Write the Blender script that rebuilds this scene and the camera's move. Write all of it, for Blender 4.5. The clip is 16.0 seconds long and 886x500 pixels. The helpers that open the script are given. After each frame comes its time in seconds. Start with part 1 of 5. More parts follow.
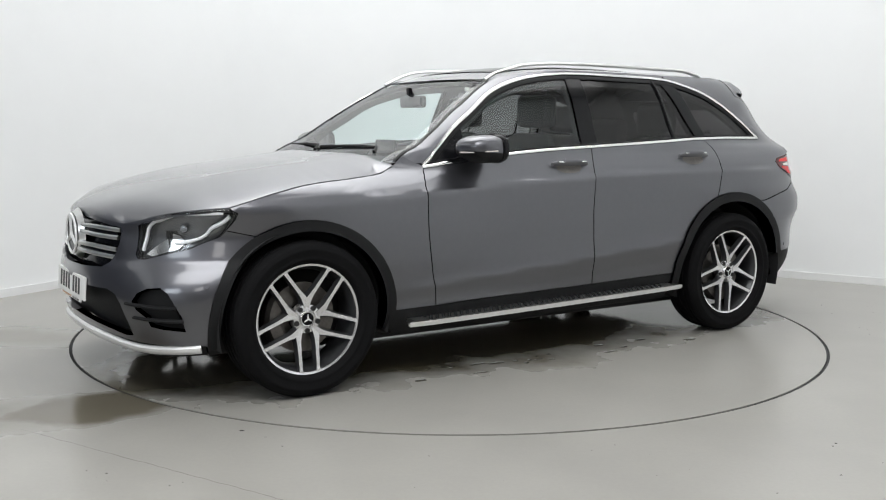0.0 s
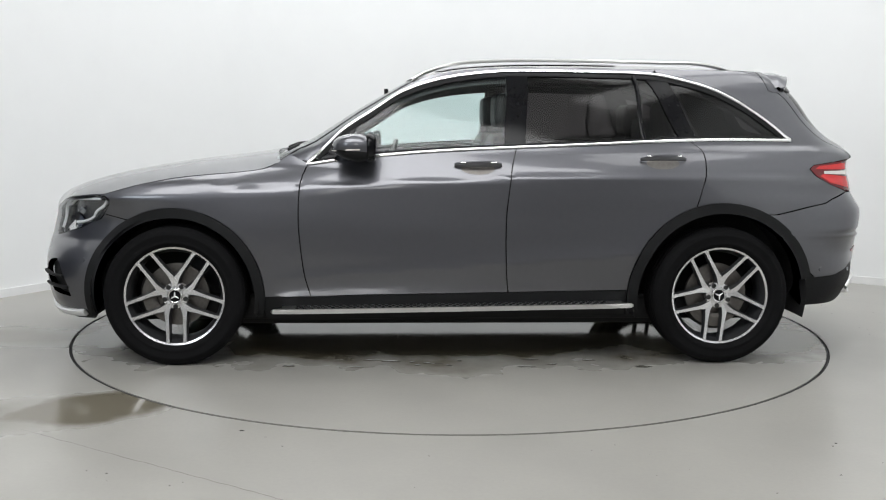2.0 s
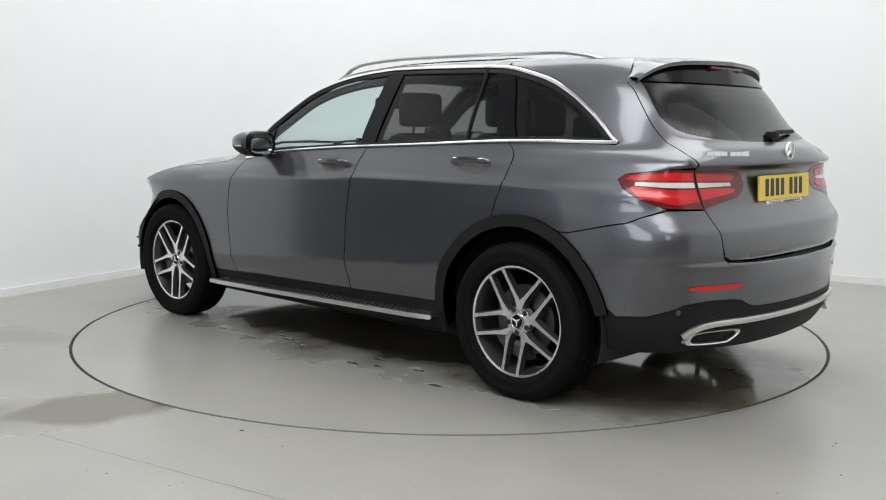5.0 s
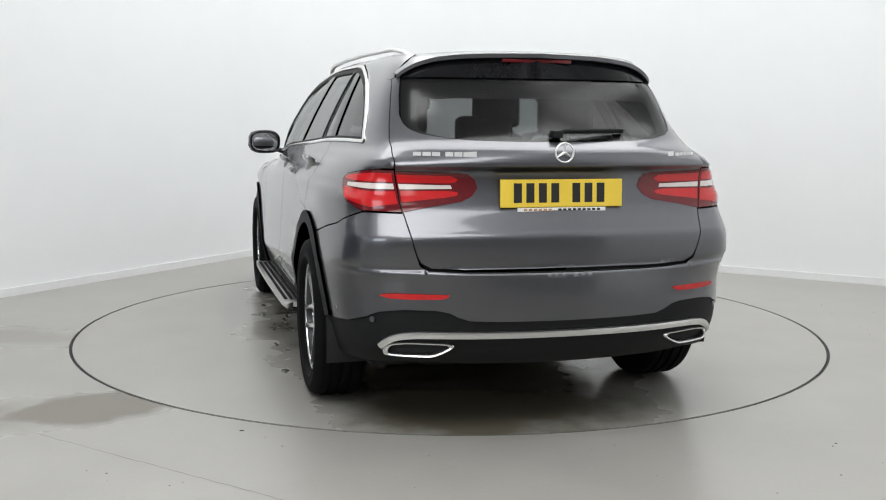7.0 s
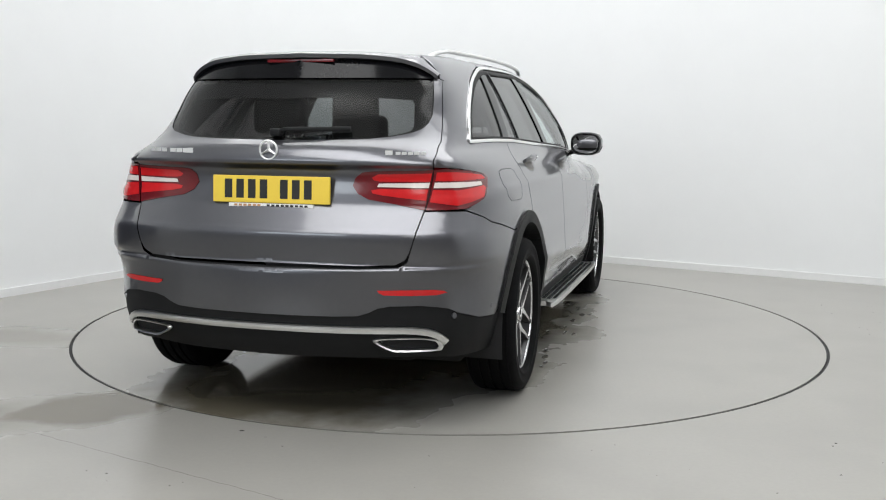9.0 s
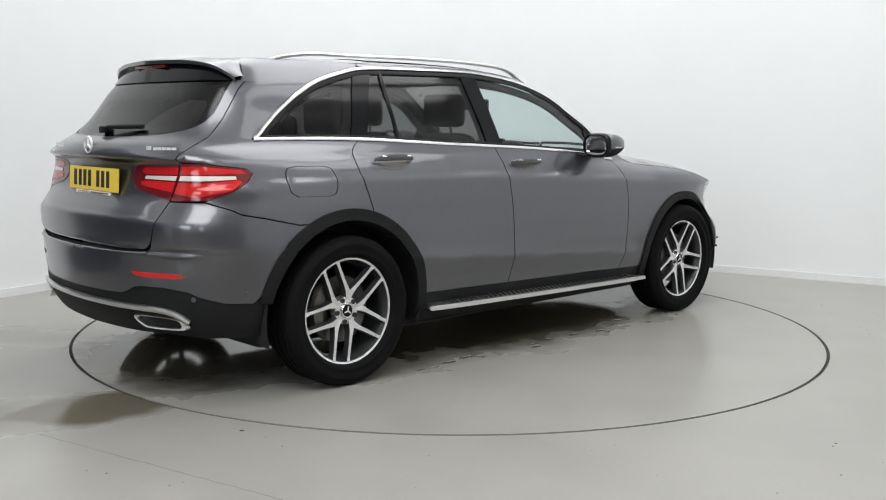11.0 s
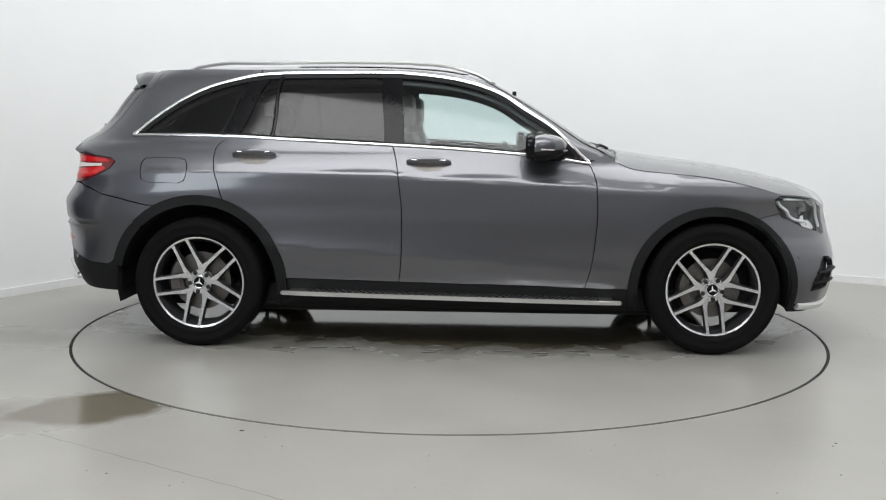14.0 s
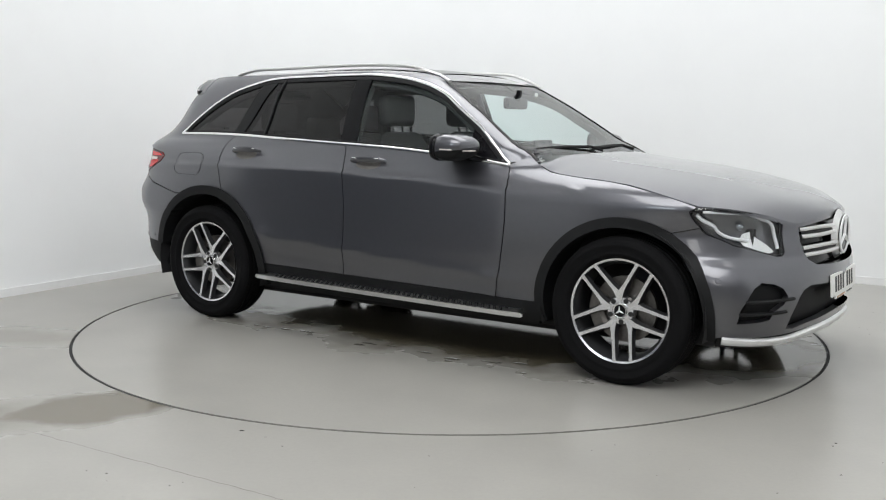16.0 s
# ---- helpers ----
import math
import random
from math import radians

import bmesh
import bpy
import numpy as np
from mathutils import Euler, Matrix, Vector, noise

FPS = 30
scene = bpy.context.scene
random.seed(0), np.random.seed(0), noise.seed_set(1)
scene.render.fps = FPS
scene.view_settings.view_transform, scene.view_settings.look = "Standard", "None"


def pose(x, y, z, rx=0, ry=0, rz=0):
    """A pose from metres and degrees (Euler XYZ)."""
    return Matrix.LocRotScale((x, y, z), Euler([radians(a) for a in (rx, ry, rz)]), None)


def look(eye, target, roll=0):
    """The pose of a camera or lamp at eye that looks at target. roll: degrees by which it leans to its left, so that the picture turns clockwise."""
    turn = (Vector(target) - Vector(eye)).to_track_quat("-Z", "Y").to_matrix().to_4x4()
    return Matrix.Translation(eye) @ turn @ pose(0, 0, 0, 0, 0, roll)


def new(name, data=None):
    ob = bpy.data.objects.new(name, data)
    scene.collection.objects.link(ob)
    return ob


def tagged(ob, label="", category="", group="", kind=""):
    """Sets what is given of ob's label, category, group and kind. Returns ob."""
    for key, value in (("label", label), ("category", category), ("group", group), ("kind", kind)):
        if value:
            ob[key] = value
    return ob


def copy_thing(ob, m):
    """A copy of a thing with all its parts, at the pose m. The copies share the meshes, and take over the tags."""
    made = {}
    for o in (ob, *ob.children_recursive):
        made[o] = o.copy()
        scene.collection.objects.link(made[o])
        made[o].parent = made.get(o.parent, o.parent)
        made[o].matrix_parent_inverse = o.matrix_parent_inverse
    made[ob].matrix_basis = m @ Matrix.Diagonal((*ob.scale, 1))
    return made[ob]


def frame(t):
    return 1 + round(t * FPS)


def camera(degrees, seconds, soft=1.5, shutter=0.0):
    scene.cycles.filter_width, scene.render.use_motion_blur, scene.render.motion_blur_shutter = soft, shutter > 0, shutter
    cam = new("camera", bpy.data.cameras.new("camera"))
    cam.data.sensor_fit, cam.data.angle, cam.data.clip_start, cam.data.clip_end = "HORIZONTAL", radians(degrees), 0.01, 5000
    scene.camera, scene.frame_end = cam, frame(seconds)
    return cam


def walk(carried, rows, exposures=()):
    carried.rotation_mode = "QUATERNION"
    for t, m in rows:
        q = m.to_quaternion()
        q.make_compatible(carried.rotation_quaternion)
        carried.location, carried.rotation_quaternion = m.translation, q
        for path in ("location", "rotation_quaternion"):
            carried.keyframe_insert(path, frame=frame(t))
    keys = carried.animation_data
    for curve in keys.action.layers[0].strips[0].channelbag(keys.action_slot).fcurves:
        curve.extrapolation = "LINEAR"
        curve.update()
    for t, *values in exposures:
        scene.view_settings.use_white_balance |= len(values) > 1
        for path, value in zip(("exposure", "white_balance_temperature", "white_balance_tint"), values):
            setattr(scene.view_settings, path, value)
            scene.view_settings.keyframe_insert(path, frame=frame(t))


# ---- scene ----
cam = camera(48.78, 16.0, soft=1.1)
STAND = pose(0, -6.128, 1.263, 90 - 7.354, -0.425, 0.431)
walk(cam, [(0, STAND), (16, STAND)])

# ---- light: a closed white photo booth under soft ceiling panels ----
world = bpy.data.worlds.new("world")
scene.world = world
world.use_nodes = True
world.node_tree.nodes["Background"].inputs[0].default_value = (.8, .9, 1, 1)
world.node_tree.nodes["Background"].inputs[1].default_value = .15
CEIL = 5.4
# one panel over the car, one along the open right side, one behind the camera
PANELS = [(.3, .9, 6.2, 3.6, 240), (3.3, -1.4, 1.0, 5.0, 36), (-.3, -6.2, 7.0, 4.6, 525)]
SOFTBOXES = [(-4.2, -7.3, 2.9, 2.2, 1.6, 60), (.2, -9.2, 3.2, 2.4, 1.4, 40)]


def lamp(x, y, w, d, watts, colour=(.985, .992, .992)):
    data = bpy.data.lights.new("panel_light", "AREA")
    data.shape, data.size, data.size_y, data.energy, data.color = "RECTANGLE", w, d, watts, colour
    ob = new("panel_light", data)
    ob.matrix_world = pose(x, y, CEIL - .06, 0, 0, -30.2)
    return ob


for x, y, w, d, e in PANELS:
    lamp(x, y, w - .1, d - .1, e)
for x, y, z, w, d, e in SOFTBOXES:
    lamp(x, y, w, d, e, (.86, .94, 1) if x < -1 else (1, .99, .97)).matrix_world = look((x, y, z), (.2, 2.5, 1.2))
scene.view_settings.exposure = 0.0
# ---- materials ----
def material(name, colour, rough=.5, metal=0.0, coat=0.0, scale=30.0, vary=.06, bump=0.0, spec=.5, patch=0.0, stain=None):
    m = bpy.data.materials.new(name)
    m.use_nodes = True
    n, l = m.node_tree.nodes, m.node_tree.links
    b = n["Principled BSDF"]
    b.inputs["Roughness"].default_value, b.inputs["Metallic"].default_value = rough, metal
    b.inputs["Coat Weight"].default_value, b.inputs["Coat Roughness"].default_value = coat, .08
    b.inputs["Specular IOR Level"].default_value = spec
    co = n.new("ShaderNodeTexCoord")
    t = n.new("ShaderNodeTexNoise")
    t.inputs["Scale"].default_value, t.inputs["Detail"].default_value = scale, 6
    l.new(co.outputs["Object"], t.inputs["Vector"])
    t2 = n.new("ShaderNodeTexNoise")
    t2.inputs["Scale"].default_value, t2.inputs["Detail"].default_value = max(.6, scale * .04), 4
    l.new(co.outputs["Object"], t2.inputs["Vector"])
    add = n.new("ShaderNodeMath")
    add.operation = "ADD"
    l.new(t.outputs["Fac"], add.inputs[0])
    l.new(t2.outputs["Fac"], add.inputs[1])
    ramp = n.new("ShaderNodeMapRange")
    ramp.inputs["From Min"].default_value, ramp.inputs["From Max"].default_value = .6, 1.4
    ramp.inputs["To Min"].default_value, ramp.inputs["To Max"].default_value = 1 - vary, 1 + vary
    l.new(add.outputs[0], ramp.inputs["Value"])
    mul = n.new("ShaderNodeVectorMath")
    mul.operation = "SCALE"
    mul.inputs[0].default_value = colour
    l.new(ramp.outputs[0], mul.inputs["Scale"])
    l.new(mul.outputs[0], b.inputs["Base Color"])
    if bump:
        bp = n.new("ShaderNodeBump")
        bp.inputs["Strength"].default_value, bp.inputs["Distance"].default_value = bump, .003
        l.new(t.outputs["Fac"], bp.inputs["Height"])
        l.new(bp.outputs[0], b.inputs["Normal"])
    return m


def glass(name, tint, rough=.09):
    m = bpy.data.materials.new(name)
    m.use_nodes = True
    n, l = m.node_tree.nodes, m.node_tree.links
    n.remove(n["Principled BSDF"])
    tr, gl, mix, lw = (n.new("ShaderNode" + k) for k in ("BsdfTransparent", "BsdfGlossy", "MixShader", "LayerWeight"))
    tr.inputs["Color"].default_value, gl.inputs["Roughness"].default_value = (*tint, 1), rough
    lw.inputs["Blend"].default_value = .5
    pw, sc = n.new("ShaderNodeMath"), n.new("ShaderNodeMath")
    pw.operation, sc.operation = "POWER", "MULTIPLY_ADD"
    pw.inputs[1].default_value, sc.inputs[1].default_value, sc.inputs[2].default_value = 4.5, .9, .040
    l.new(lw.outputs["Facing"], pw.inputs[0])
    l.new(pw.outputs[0], sc.inputs[0])
    l.new(sc.outputs[0], mix.inputs[0])
    l.new(tr.outputs[0], mix.inputs[1])
    l.new(gl.outputs[0], mix.inputs[2])
    l.new(mix.outputs[0], n["Material Output"].inputs["Surface"])
    return m


PAINT = material("grey_metallic_paint", (.115, .1155, .128), .36, .92, 1.0, 900, .03)
BLACK_PLASTIC = material("black_grained_plastic", (.008, .0083, .009), .6, 0, 0, 260, .15, .15, .22)
GLOSS_BLACK = material("gloss_black", (.005, .005, .006), .12, 0, 0, 60, .1, 0, .18)
RUBBER = material("tyre_rubber", (.0045, .0045, .005), .8, 0, 0, 120, .25, .2, .12)
BADGE = material("bright_badge_silver", (.80, .80, .80), .3, .35, .3, 60, .03)
CHROME = material("chrome", (.86, .86, .85), .12, 1.0, 0, 60, .03)
SATIN = material("satin_aluminium", (.72, .72, .71), .28, 1.0, 0, 90, .05)
RIM = material("machined_silver_alloy", (.80, .80, .81), .27, .95, .2, 120, .05)
RIM_DARK = material("dark_grey_wheel_paint", (.035, .036, .038), .3, .3, .2, 90, .1)
STEEL = material("brake_steel", (.16, .15, .14), .45, 1.0, 0, 70, .25)
DARK = material("underbody_black", (.010, .010, .011), .8, 0, 0, 20, .2)
LEATHER = material("black_leather", (.02, .02, .021), .5, 0, 0, 60, .15, .15)
LINER = material("dark_headliner", (.035, .035, .036), .9, 0, 0, 120, .05)
WHITE_PLATE = material("white_plate", (.80, .80, .78), .35, 0, 0, 80, .02)
YELLOW_PLATE = material("yellow_plate", (.78, .56, .06), .35, 0, 0, 80, .02)
INK = material("black_ink", (.012, .012, .012), .5, 0, 0, 80, .1)
PALE_INK = material("brown_ink", (.45, .24, .12), .6, 0, 0, 80, .1)
RED_LENS = material("red_lens", (.52, .010, .012), .16, 0, .25, 40, .12)
DARK_RED = material("dark_red_lens", (.12, .004, .007), .16, 0, .25, 40, .15)
CLEAR_BAR = material("frosted_clear_lens", (.66, .60, .57), .2, 0, .6, 50, .06)
LAMP_SILVER = material("lamp_reflector", (.9, .91, .92), .3, .3, 0, 40, .05)
PROJECTOR = material("projector_lens", (.30, .32, .35), .08, .8, .6, 40, .1)
LAMP_GREY = material("lamp_housing", (.16, .163, .17), .25, .6, .4, 50, .2)
CLEAR = glass("clear_glass", (.87, .93, .92))
FRONT_GLASS = glass("green_tinted_glass", (.80, .895, .885))
PRIVACY = glass("privacy_glass", (.18, .172, .175))
REAR_GLASS = glass("rear_privacy_glass", (.20, .20, .205), .17)
LENS = glass("headlamp_lens", (.93, .94, .95))
MIRROR = material("mirror_glass", (.85, .87, .88), .02, 1.0, 0, 60, .01)
WALL = material("white_wall_paint", (.785, .795, .80), .6, 0, 0, 4, .015, .02)
SKIRT = material("white_skirting_paint", (.74, .745, .745), .5, 0, 0, 20, .04)
DIM_WALL = material("grey_workshop_wall", (.17, .17, .175), .7, 0, 0, 6, .2)
SLAT = material("dark_blue_slat", (.035, .042, .065), .4, .2, 0, 30, .2)
CEILING = material("white_ceiling_paint", (.8, .8, .8), .8, 0, 0, 10, .02)
# ---- mesh helpers ----
def mesh_ob(name, bm, mat, parent=None, label="", smooth=True):
    me = bpy.data.meshes.new(name)
    bm.normal_update()
    for f in bm.faces:
        f.smooth = smooth
    bm.to_mesh(me)
    bm.free()
    if smooth:
        me.set_sharp_from_angle(angle=radians(42))
    me.materials.append(mat)
    ob = new(name, me)
    ob.parent = parent
    return tagged(ob, label)


def part(name, bm, mat, parent, label="", smooth=True):
    return mesh_ob(name, bm, mat, parent, label, smooth)


def box(bm, x0, x1, y0, y1, z0, z1, bevel=0.0):
    b2 = bmesh.new()
    bmesh.ops.create_cube(b2, size=1)
    for v in b2.verts:
        v.co = Vector(((x0 + x1) / 2 + v.co.x * (x1 - x0), (y0 + y1) / 2 + v.co.y * (y1 - y0), (z0 + z1) / 2 + v.co.z * (z1 - z0)))
    if bevel:
        bmesh.ops.bevel(b2, geom=b2.edges[:], offset=bevel, segments=3, affect="EDGES", profile=.6)
    join(bm, b2)


def join(bm, other):
    me = bpy.data.meshes.new("tmp")
    other.to_mesh(me)
    other.free()
    bm.from_mesh(me)
    bpy.data.meshes.remove(me)


def tube(bm, pts, rad, sides=8, flat=None, cap=True):
    """A bar along pts; flat = (half across, half out) gives an oblong section."""
    pts = [Vector(p) for p in pts]
    rings = []
    for i, p in enumerate(pts):
        d = (pts[min(i + 1, len(pts) - 1)] - pts[max(i - 1, 0)]).normalized()
        a = d.cross(Vector((0, 0, 1)))
        if a.length < .05:
            a = d.cross(Vector((0, 1, 0)))
        a.normalize()
        b = a.cross(d)
        ra, rb = flat if flat else (rad, rad)
        rings.append([bm.verts.new(p + a * (ra * math.cos(2 * math.pi * k / sides)) + b * (rb * math.sin(2 * math.pi * k / sides))) for k in range(sides)])
    for r, s in zip(rings, rings[1:]):
        for k in range(sides):
            bm.faces.new((r[k], r[(k + 1) % sides], s[(k + 1) % sides], s[k]))
    if cap:
        bm.faces.new(rings[0][::-1])
        bm.faces.new(rings[-1])


def loft(bm, rings, closed=True, caps=True):
    rows = [[bm.verts.new(p) for p in r] for r in rings]
    n = len(rows[0])
    for r, s in zip(rows, rows[1:]):
        for k in range(n if closed else n - 1):
            bm.faces.new((r[k], r[(k + 1) % n], s[(k + 1) % n], s[k]))
    if caps:
        bm.faces.new(rows[0][::-1])
        bm.faces.new(rows[-1])
    return rows


def revolve(bm, profile, steps=64, arc=(0, 360)):
    """profile: (radius, out) pairs turned about the y axis."""
    rows = []
    full = arc[1] - arc[0] >= 360
    for k in range(steps if full else steps + 1):
        t = radians(arc[0] + (arc[1] - arc[0]) * k / steps)
        rows.append([bm.verts.new((r * math.cos(t), o, r * math.sin(t))) for r, o in profile])
    for k in range(len(rows) if full else len(rows) - 1):
        r, s = rows[k], rows[(k + 1) % len(rows)]
        for j in range(len(profile) - 1):
            bm.faces.new((r[j], r[j + 1], s[j + 1], s[j]))


def prism(bm, pts, z0, z1):
    """A flat outline of (x, y) raised from z0 to z1."""
    a, b = [bm.verts.new((x, y, z0)) for x, y in pts], [bm.verts.new((x, y, z1)) for x, y in pts]
    for k in range(len(pts)):
        bm.faces.new((a[k], a[(k + 1) % len(pts)], b[(k + 1) % len(pts)], b[k]))
    bm.faces.new(b)
    bm.faces.new(a[::-1])


# ---- room ----
RING = 2.258
L0, LD = Vector((-1.159, 4.362)), Vector((-.498, -.867))
RD = Vector((.864, -.503))
COVE = 1.35


def wall_line():
    """The foot of the left wall, the round corner and the right wall, as plan points."""
    c = L0 + LD * COVE + RD * COVE
    pts = [L0 + LD * 13.0]
    a0, a1 = math.atan2(*(L0 + LD * COVE - c).yx), math.atan2(*(L0 + RD * COVE - c).yx)
    if a0 < a1:
        a0 += 2 * math.pi
    for k in range(25):
        t = a0 + (a1 - a0) * k / 24
        pts.append(c + Vector((math.cos(t), math.sin(t))) * COVE)
    pts.append(L0 + RD * 8.0)
    return pts


def offset_line(pts, d):
    out = []
    for i, p in enumerate(pts):
        t = (pts[min(i + 1, len(pts) - 1)] - pts[max(i - 1, 0)]).normalized()
        out.append(p + Vector((-t.y, t.x)) * d)
    return out


def strip(name, line, d0, d1, z0, z1, mat, label, smooth=True):
    bm = bmesh.new()
    a, b = offset_line(line, d0), offset_line(line, d1)
    loft(bm, [[(*p, z0), (*q, z0), (*q, z1), (*p, z1)] for p, q in zip(a, b)])
    bmesh.ops.recalc_face_normals(bm, faces=bm.faces[:])
    ob = mesh_ob(name, bm, mat, None, label, True)
    return tagged(ob, kind="structure")


LINE = wall_line()
strip("wall_back", LINE, 0, .15, 0, CEIL, WALL, "smooth white painted wall with a rounded corner")
strip("baseboard", LINE, -.014, -.001, 0, .060, SKIRT, "low white painted skirting board along the wall", False)
E1, E2 = LINE[0], LINE[-1]
E3 = E1 + RD * 8.0
E4 = E2 + (E3 - E2).normalized() * 5.6
for nm, p, q in (("wall_left_end", E1, E3), ("wall_right_end", E3, E4)):
    strip(nm, [p, q], 0, .15, 0, CEIL, DIM_WALL, "plain dark grey workshop wall")
strip("wall_right", [E4, E2], 0, .15, 0, CEIL, WALL, "smooth white painted wall closing the booth")
# slatted roller door in the left wall, beside the booth
along, inward = LD, Vector((.867, -.498))
base_m = Matrix(((along.x, inward.x, 0, L0.x), (along.y, inward.y, 0, L0.y), (0, 0, 1, 0), (0, 0, 0, 1)))
roller_door = tagged(new("roller_door"), "closed dark blue slatted roller door in the white wall", "roller door")
slat_mesh = None
for k in range(21):
    bm = bmesh.new()
    if slat_mesh is None:
        box(bm, 5.6, 9.6, .004, .030, .02, .135, .006)
        for v in bm.verts:
            v.co = base_m @ v.co
        slat = part("slat", bm, SLAT, roller_door, smooth=False)
        slat_mesh = slat.data
    else:
        bm.free()
        slat = new("slat", slat_mesh)
        slat.parent = roller_door
        slat.location = (0, 0, .125 * k)
for a in ((5.5, 5.6, 0, 2.75), (9.6, 9.7, 0, 2.75), (5.6, 9.6, 2.65, 2.75)):
    bm = bmesh.new()
    box(bm, a[0], a[1], .002, .045, a[2], a[3], .004)
    for v in bm.verts:
        v.co = base_m @ v.co
    part("door_frame", bm, SATIN, roller_door, smooth=False)
bm = bmesh.new()
prism(bm, [(p.x, p.y) for p in [L0 + (L0 - E3) * .05, E1 + (E1 - E2) * .05, E3 + (E3 - L0) * .05, E2 + (E2 - E1) * .05]], CEIL, CEIL + .1)
bmesh.ops.recalc_face_normals(bm, faces=bm.faces[:])
tagged(mesh_ob("ceiling", bm, CEILING, None, "white ceiling", False), kind="structure")
def frame_of(name, w, d, h, m, label, category):
    bm = bmesh.new()
    for a in ((-w / 2, w / 2, -d / 2, -d / 2 + .05), (-w / 2, w / 2, d / 2 - .05, d / 2), (-w / 2, -w / 2 + .05, -d / 2 + .05, d / 2 - .05), (w / 2 - .05, w / 2, -d / 2 + .05, d / 2 - .05)):
        box(bm, *a, -h, h)
    ob = tagged(mesh_ob(name, bm, SATIN, None, label, False), category=category)
    ob.matrix_world = m
    return ob


for x, y, w, d, e in PANELS:
    tagged(frame_of("ceiling_light", w + .1, d + .1, .045, pose(x, y, CEIL - .046, 0, 0, -30.2), "large soft white ceiling light panel", "ceiling light"), group="ceiling light panels")
for x, y, z, w, d, e in SOFTBOXES:
    tagged(frame_of("softbox", w + .1, d + .1, .04, look((x, y, z), (.2, 2.5, 1.2)), "soft studio light panel on the workshop side", "studio light"), group="studio lights")


def floor_material(name, wet_shade):
    """Grey sealed screed: fine speckle, broad mottling; boxes of damp streaks, stains and painted shade (x, y, half
    length, half width, turn, strength).
    """
    m = material(name, (.292, .284, .261), .28, 0, 0, 55, .05, .02)
    n, l = m.node_tree.nodes, m.node_tree.links
    b = n["Principled BSDF"]
    co = n.new("ShaderNodeTexCoord")
    big = n.new("ShaderNodeTexNoise")
    big.inputs["Scale"].default_value, big.inputs["Detail"].default_value = 1.7, 7
    l.new(co.outputs["Object"], big.inputs["Vector"])
    wob = n.new("ShaderNodeTexNoise")
    wob.inputs["Scale"].default_value, wob.inputs["Detail"].default_value = 3.2, 5
    l.new(co.outputs["Object"], wob.inputs["Vector"])
    total = None
    for x, y, hl, hw, turn, power, soft in wet_shade:
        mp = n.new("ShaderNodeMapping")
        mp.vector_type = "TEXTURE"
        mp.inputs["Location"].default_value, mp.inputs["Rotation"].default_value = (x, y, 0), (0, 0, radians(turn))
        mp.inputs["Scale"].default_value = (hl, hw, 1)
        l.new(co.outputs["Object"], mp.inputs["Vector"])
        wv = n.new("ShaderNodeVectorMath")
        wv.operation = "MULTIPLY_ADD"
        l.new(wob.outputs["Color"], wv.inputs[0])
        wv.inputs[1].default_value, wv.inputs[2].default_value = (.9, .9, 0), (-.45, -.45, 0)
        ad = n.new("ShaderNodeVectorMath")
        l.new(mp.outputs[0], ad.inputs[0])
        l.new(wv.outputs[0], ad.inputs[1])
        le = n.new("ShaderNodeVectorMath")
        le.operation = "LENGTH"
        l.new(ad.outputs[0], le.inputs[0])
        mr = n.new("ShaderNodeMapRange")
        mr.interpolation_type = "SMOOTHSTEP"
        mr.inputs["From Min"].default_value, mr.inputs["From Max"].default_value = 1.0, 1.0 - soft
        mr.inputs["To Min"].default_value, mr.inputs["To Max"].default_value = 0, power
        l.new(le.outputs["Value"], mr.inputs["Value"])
        if total is None:
            total = mr.outputs[0]
        else:
            mx = n.new("ShaderNodeMath")
            mx.operation = "MAXIMUM"
            l.new(total, mx.inputs[0])
            l.new(mr.outputs[0], mx.inputs[1])
            total = mx.outputs[0]
    base = b.inputs["Base Color"].links[0].from_socket
    mot = n.new("ShaderNodeMix")
    mot.data_type = "RGBA"
    mot.inputs["B"].default_value = (.235, .228, .21, 1)
    mr = n.new("ShaderNodeMapRange")
    mr.inputs["From Min"].default_value, mr.inputs["From Max"].default_value = .45, .75
    mr.inputs["To Max"].default_value = .5
    l.new(big.outputs["Fac"], mr.inputs["Value"])
    l.new(mr.outputs[0], mot.inputs["Factor"])
    l.new(base, mot.inputs["A"])
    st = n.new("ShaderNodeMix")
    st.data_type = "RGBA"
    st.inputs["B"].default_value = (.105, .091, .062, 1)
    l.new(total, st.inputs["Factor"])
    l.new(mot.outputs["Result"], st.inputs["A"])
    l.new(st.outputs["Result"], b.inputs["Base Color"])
    ro = n.new("ShaderNodeMapRange")
    ro.inputs["To Min"].default_value, ro.inputs["To Max"].default_value = .28, .07
    l.new(total, ro.inputs["Value"])
    l.new(ro.outputs[0], b.inputs["Roughness"])
    return m


FLOOR = floor_material("grey_sealed_screed", [(-1.56, -1.93, .42, .30, 30, .85, .35), (-2.0, -2.1, .75, .35, 20, .45, .8), (-2.5, -.5, .7, .30, -10, .35, .8)])
# the car-sized patches paint its ground shade into the colour, along with the damp
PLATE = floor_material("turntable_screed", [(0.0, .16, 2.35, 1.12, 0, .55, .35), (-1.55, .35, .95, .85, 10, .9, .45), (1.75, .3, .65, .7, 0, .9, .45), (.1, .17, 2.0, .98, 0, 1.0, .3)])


def disc(bm, r, z, steps=160):
    return [bm.verts.new((r * math.cos(2 * math.pi * k / steps), r * math.sin(2 * math.pi * k / steps), z)) for k in range(steps)]


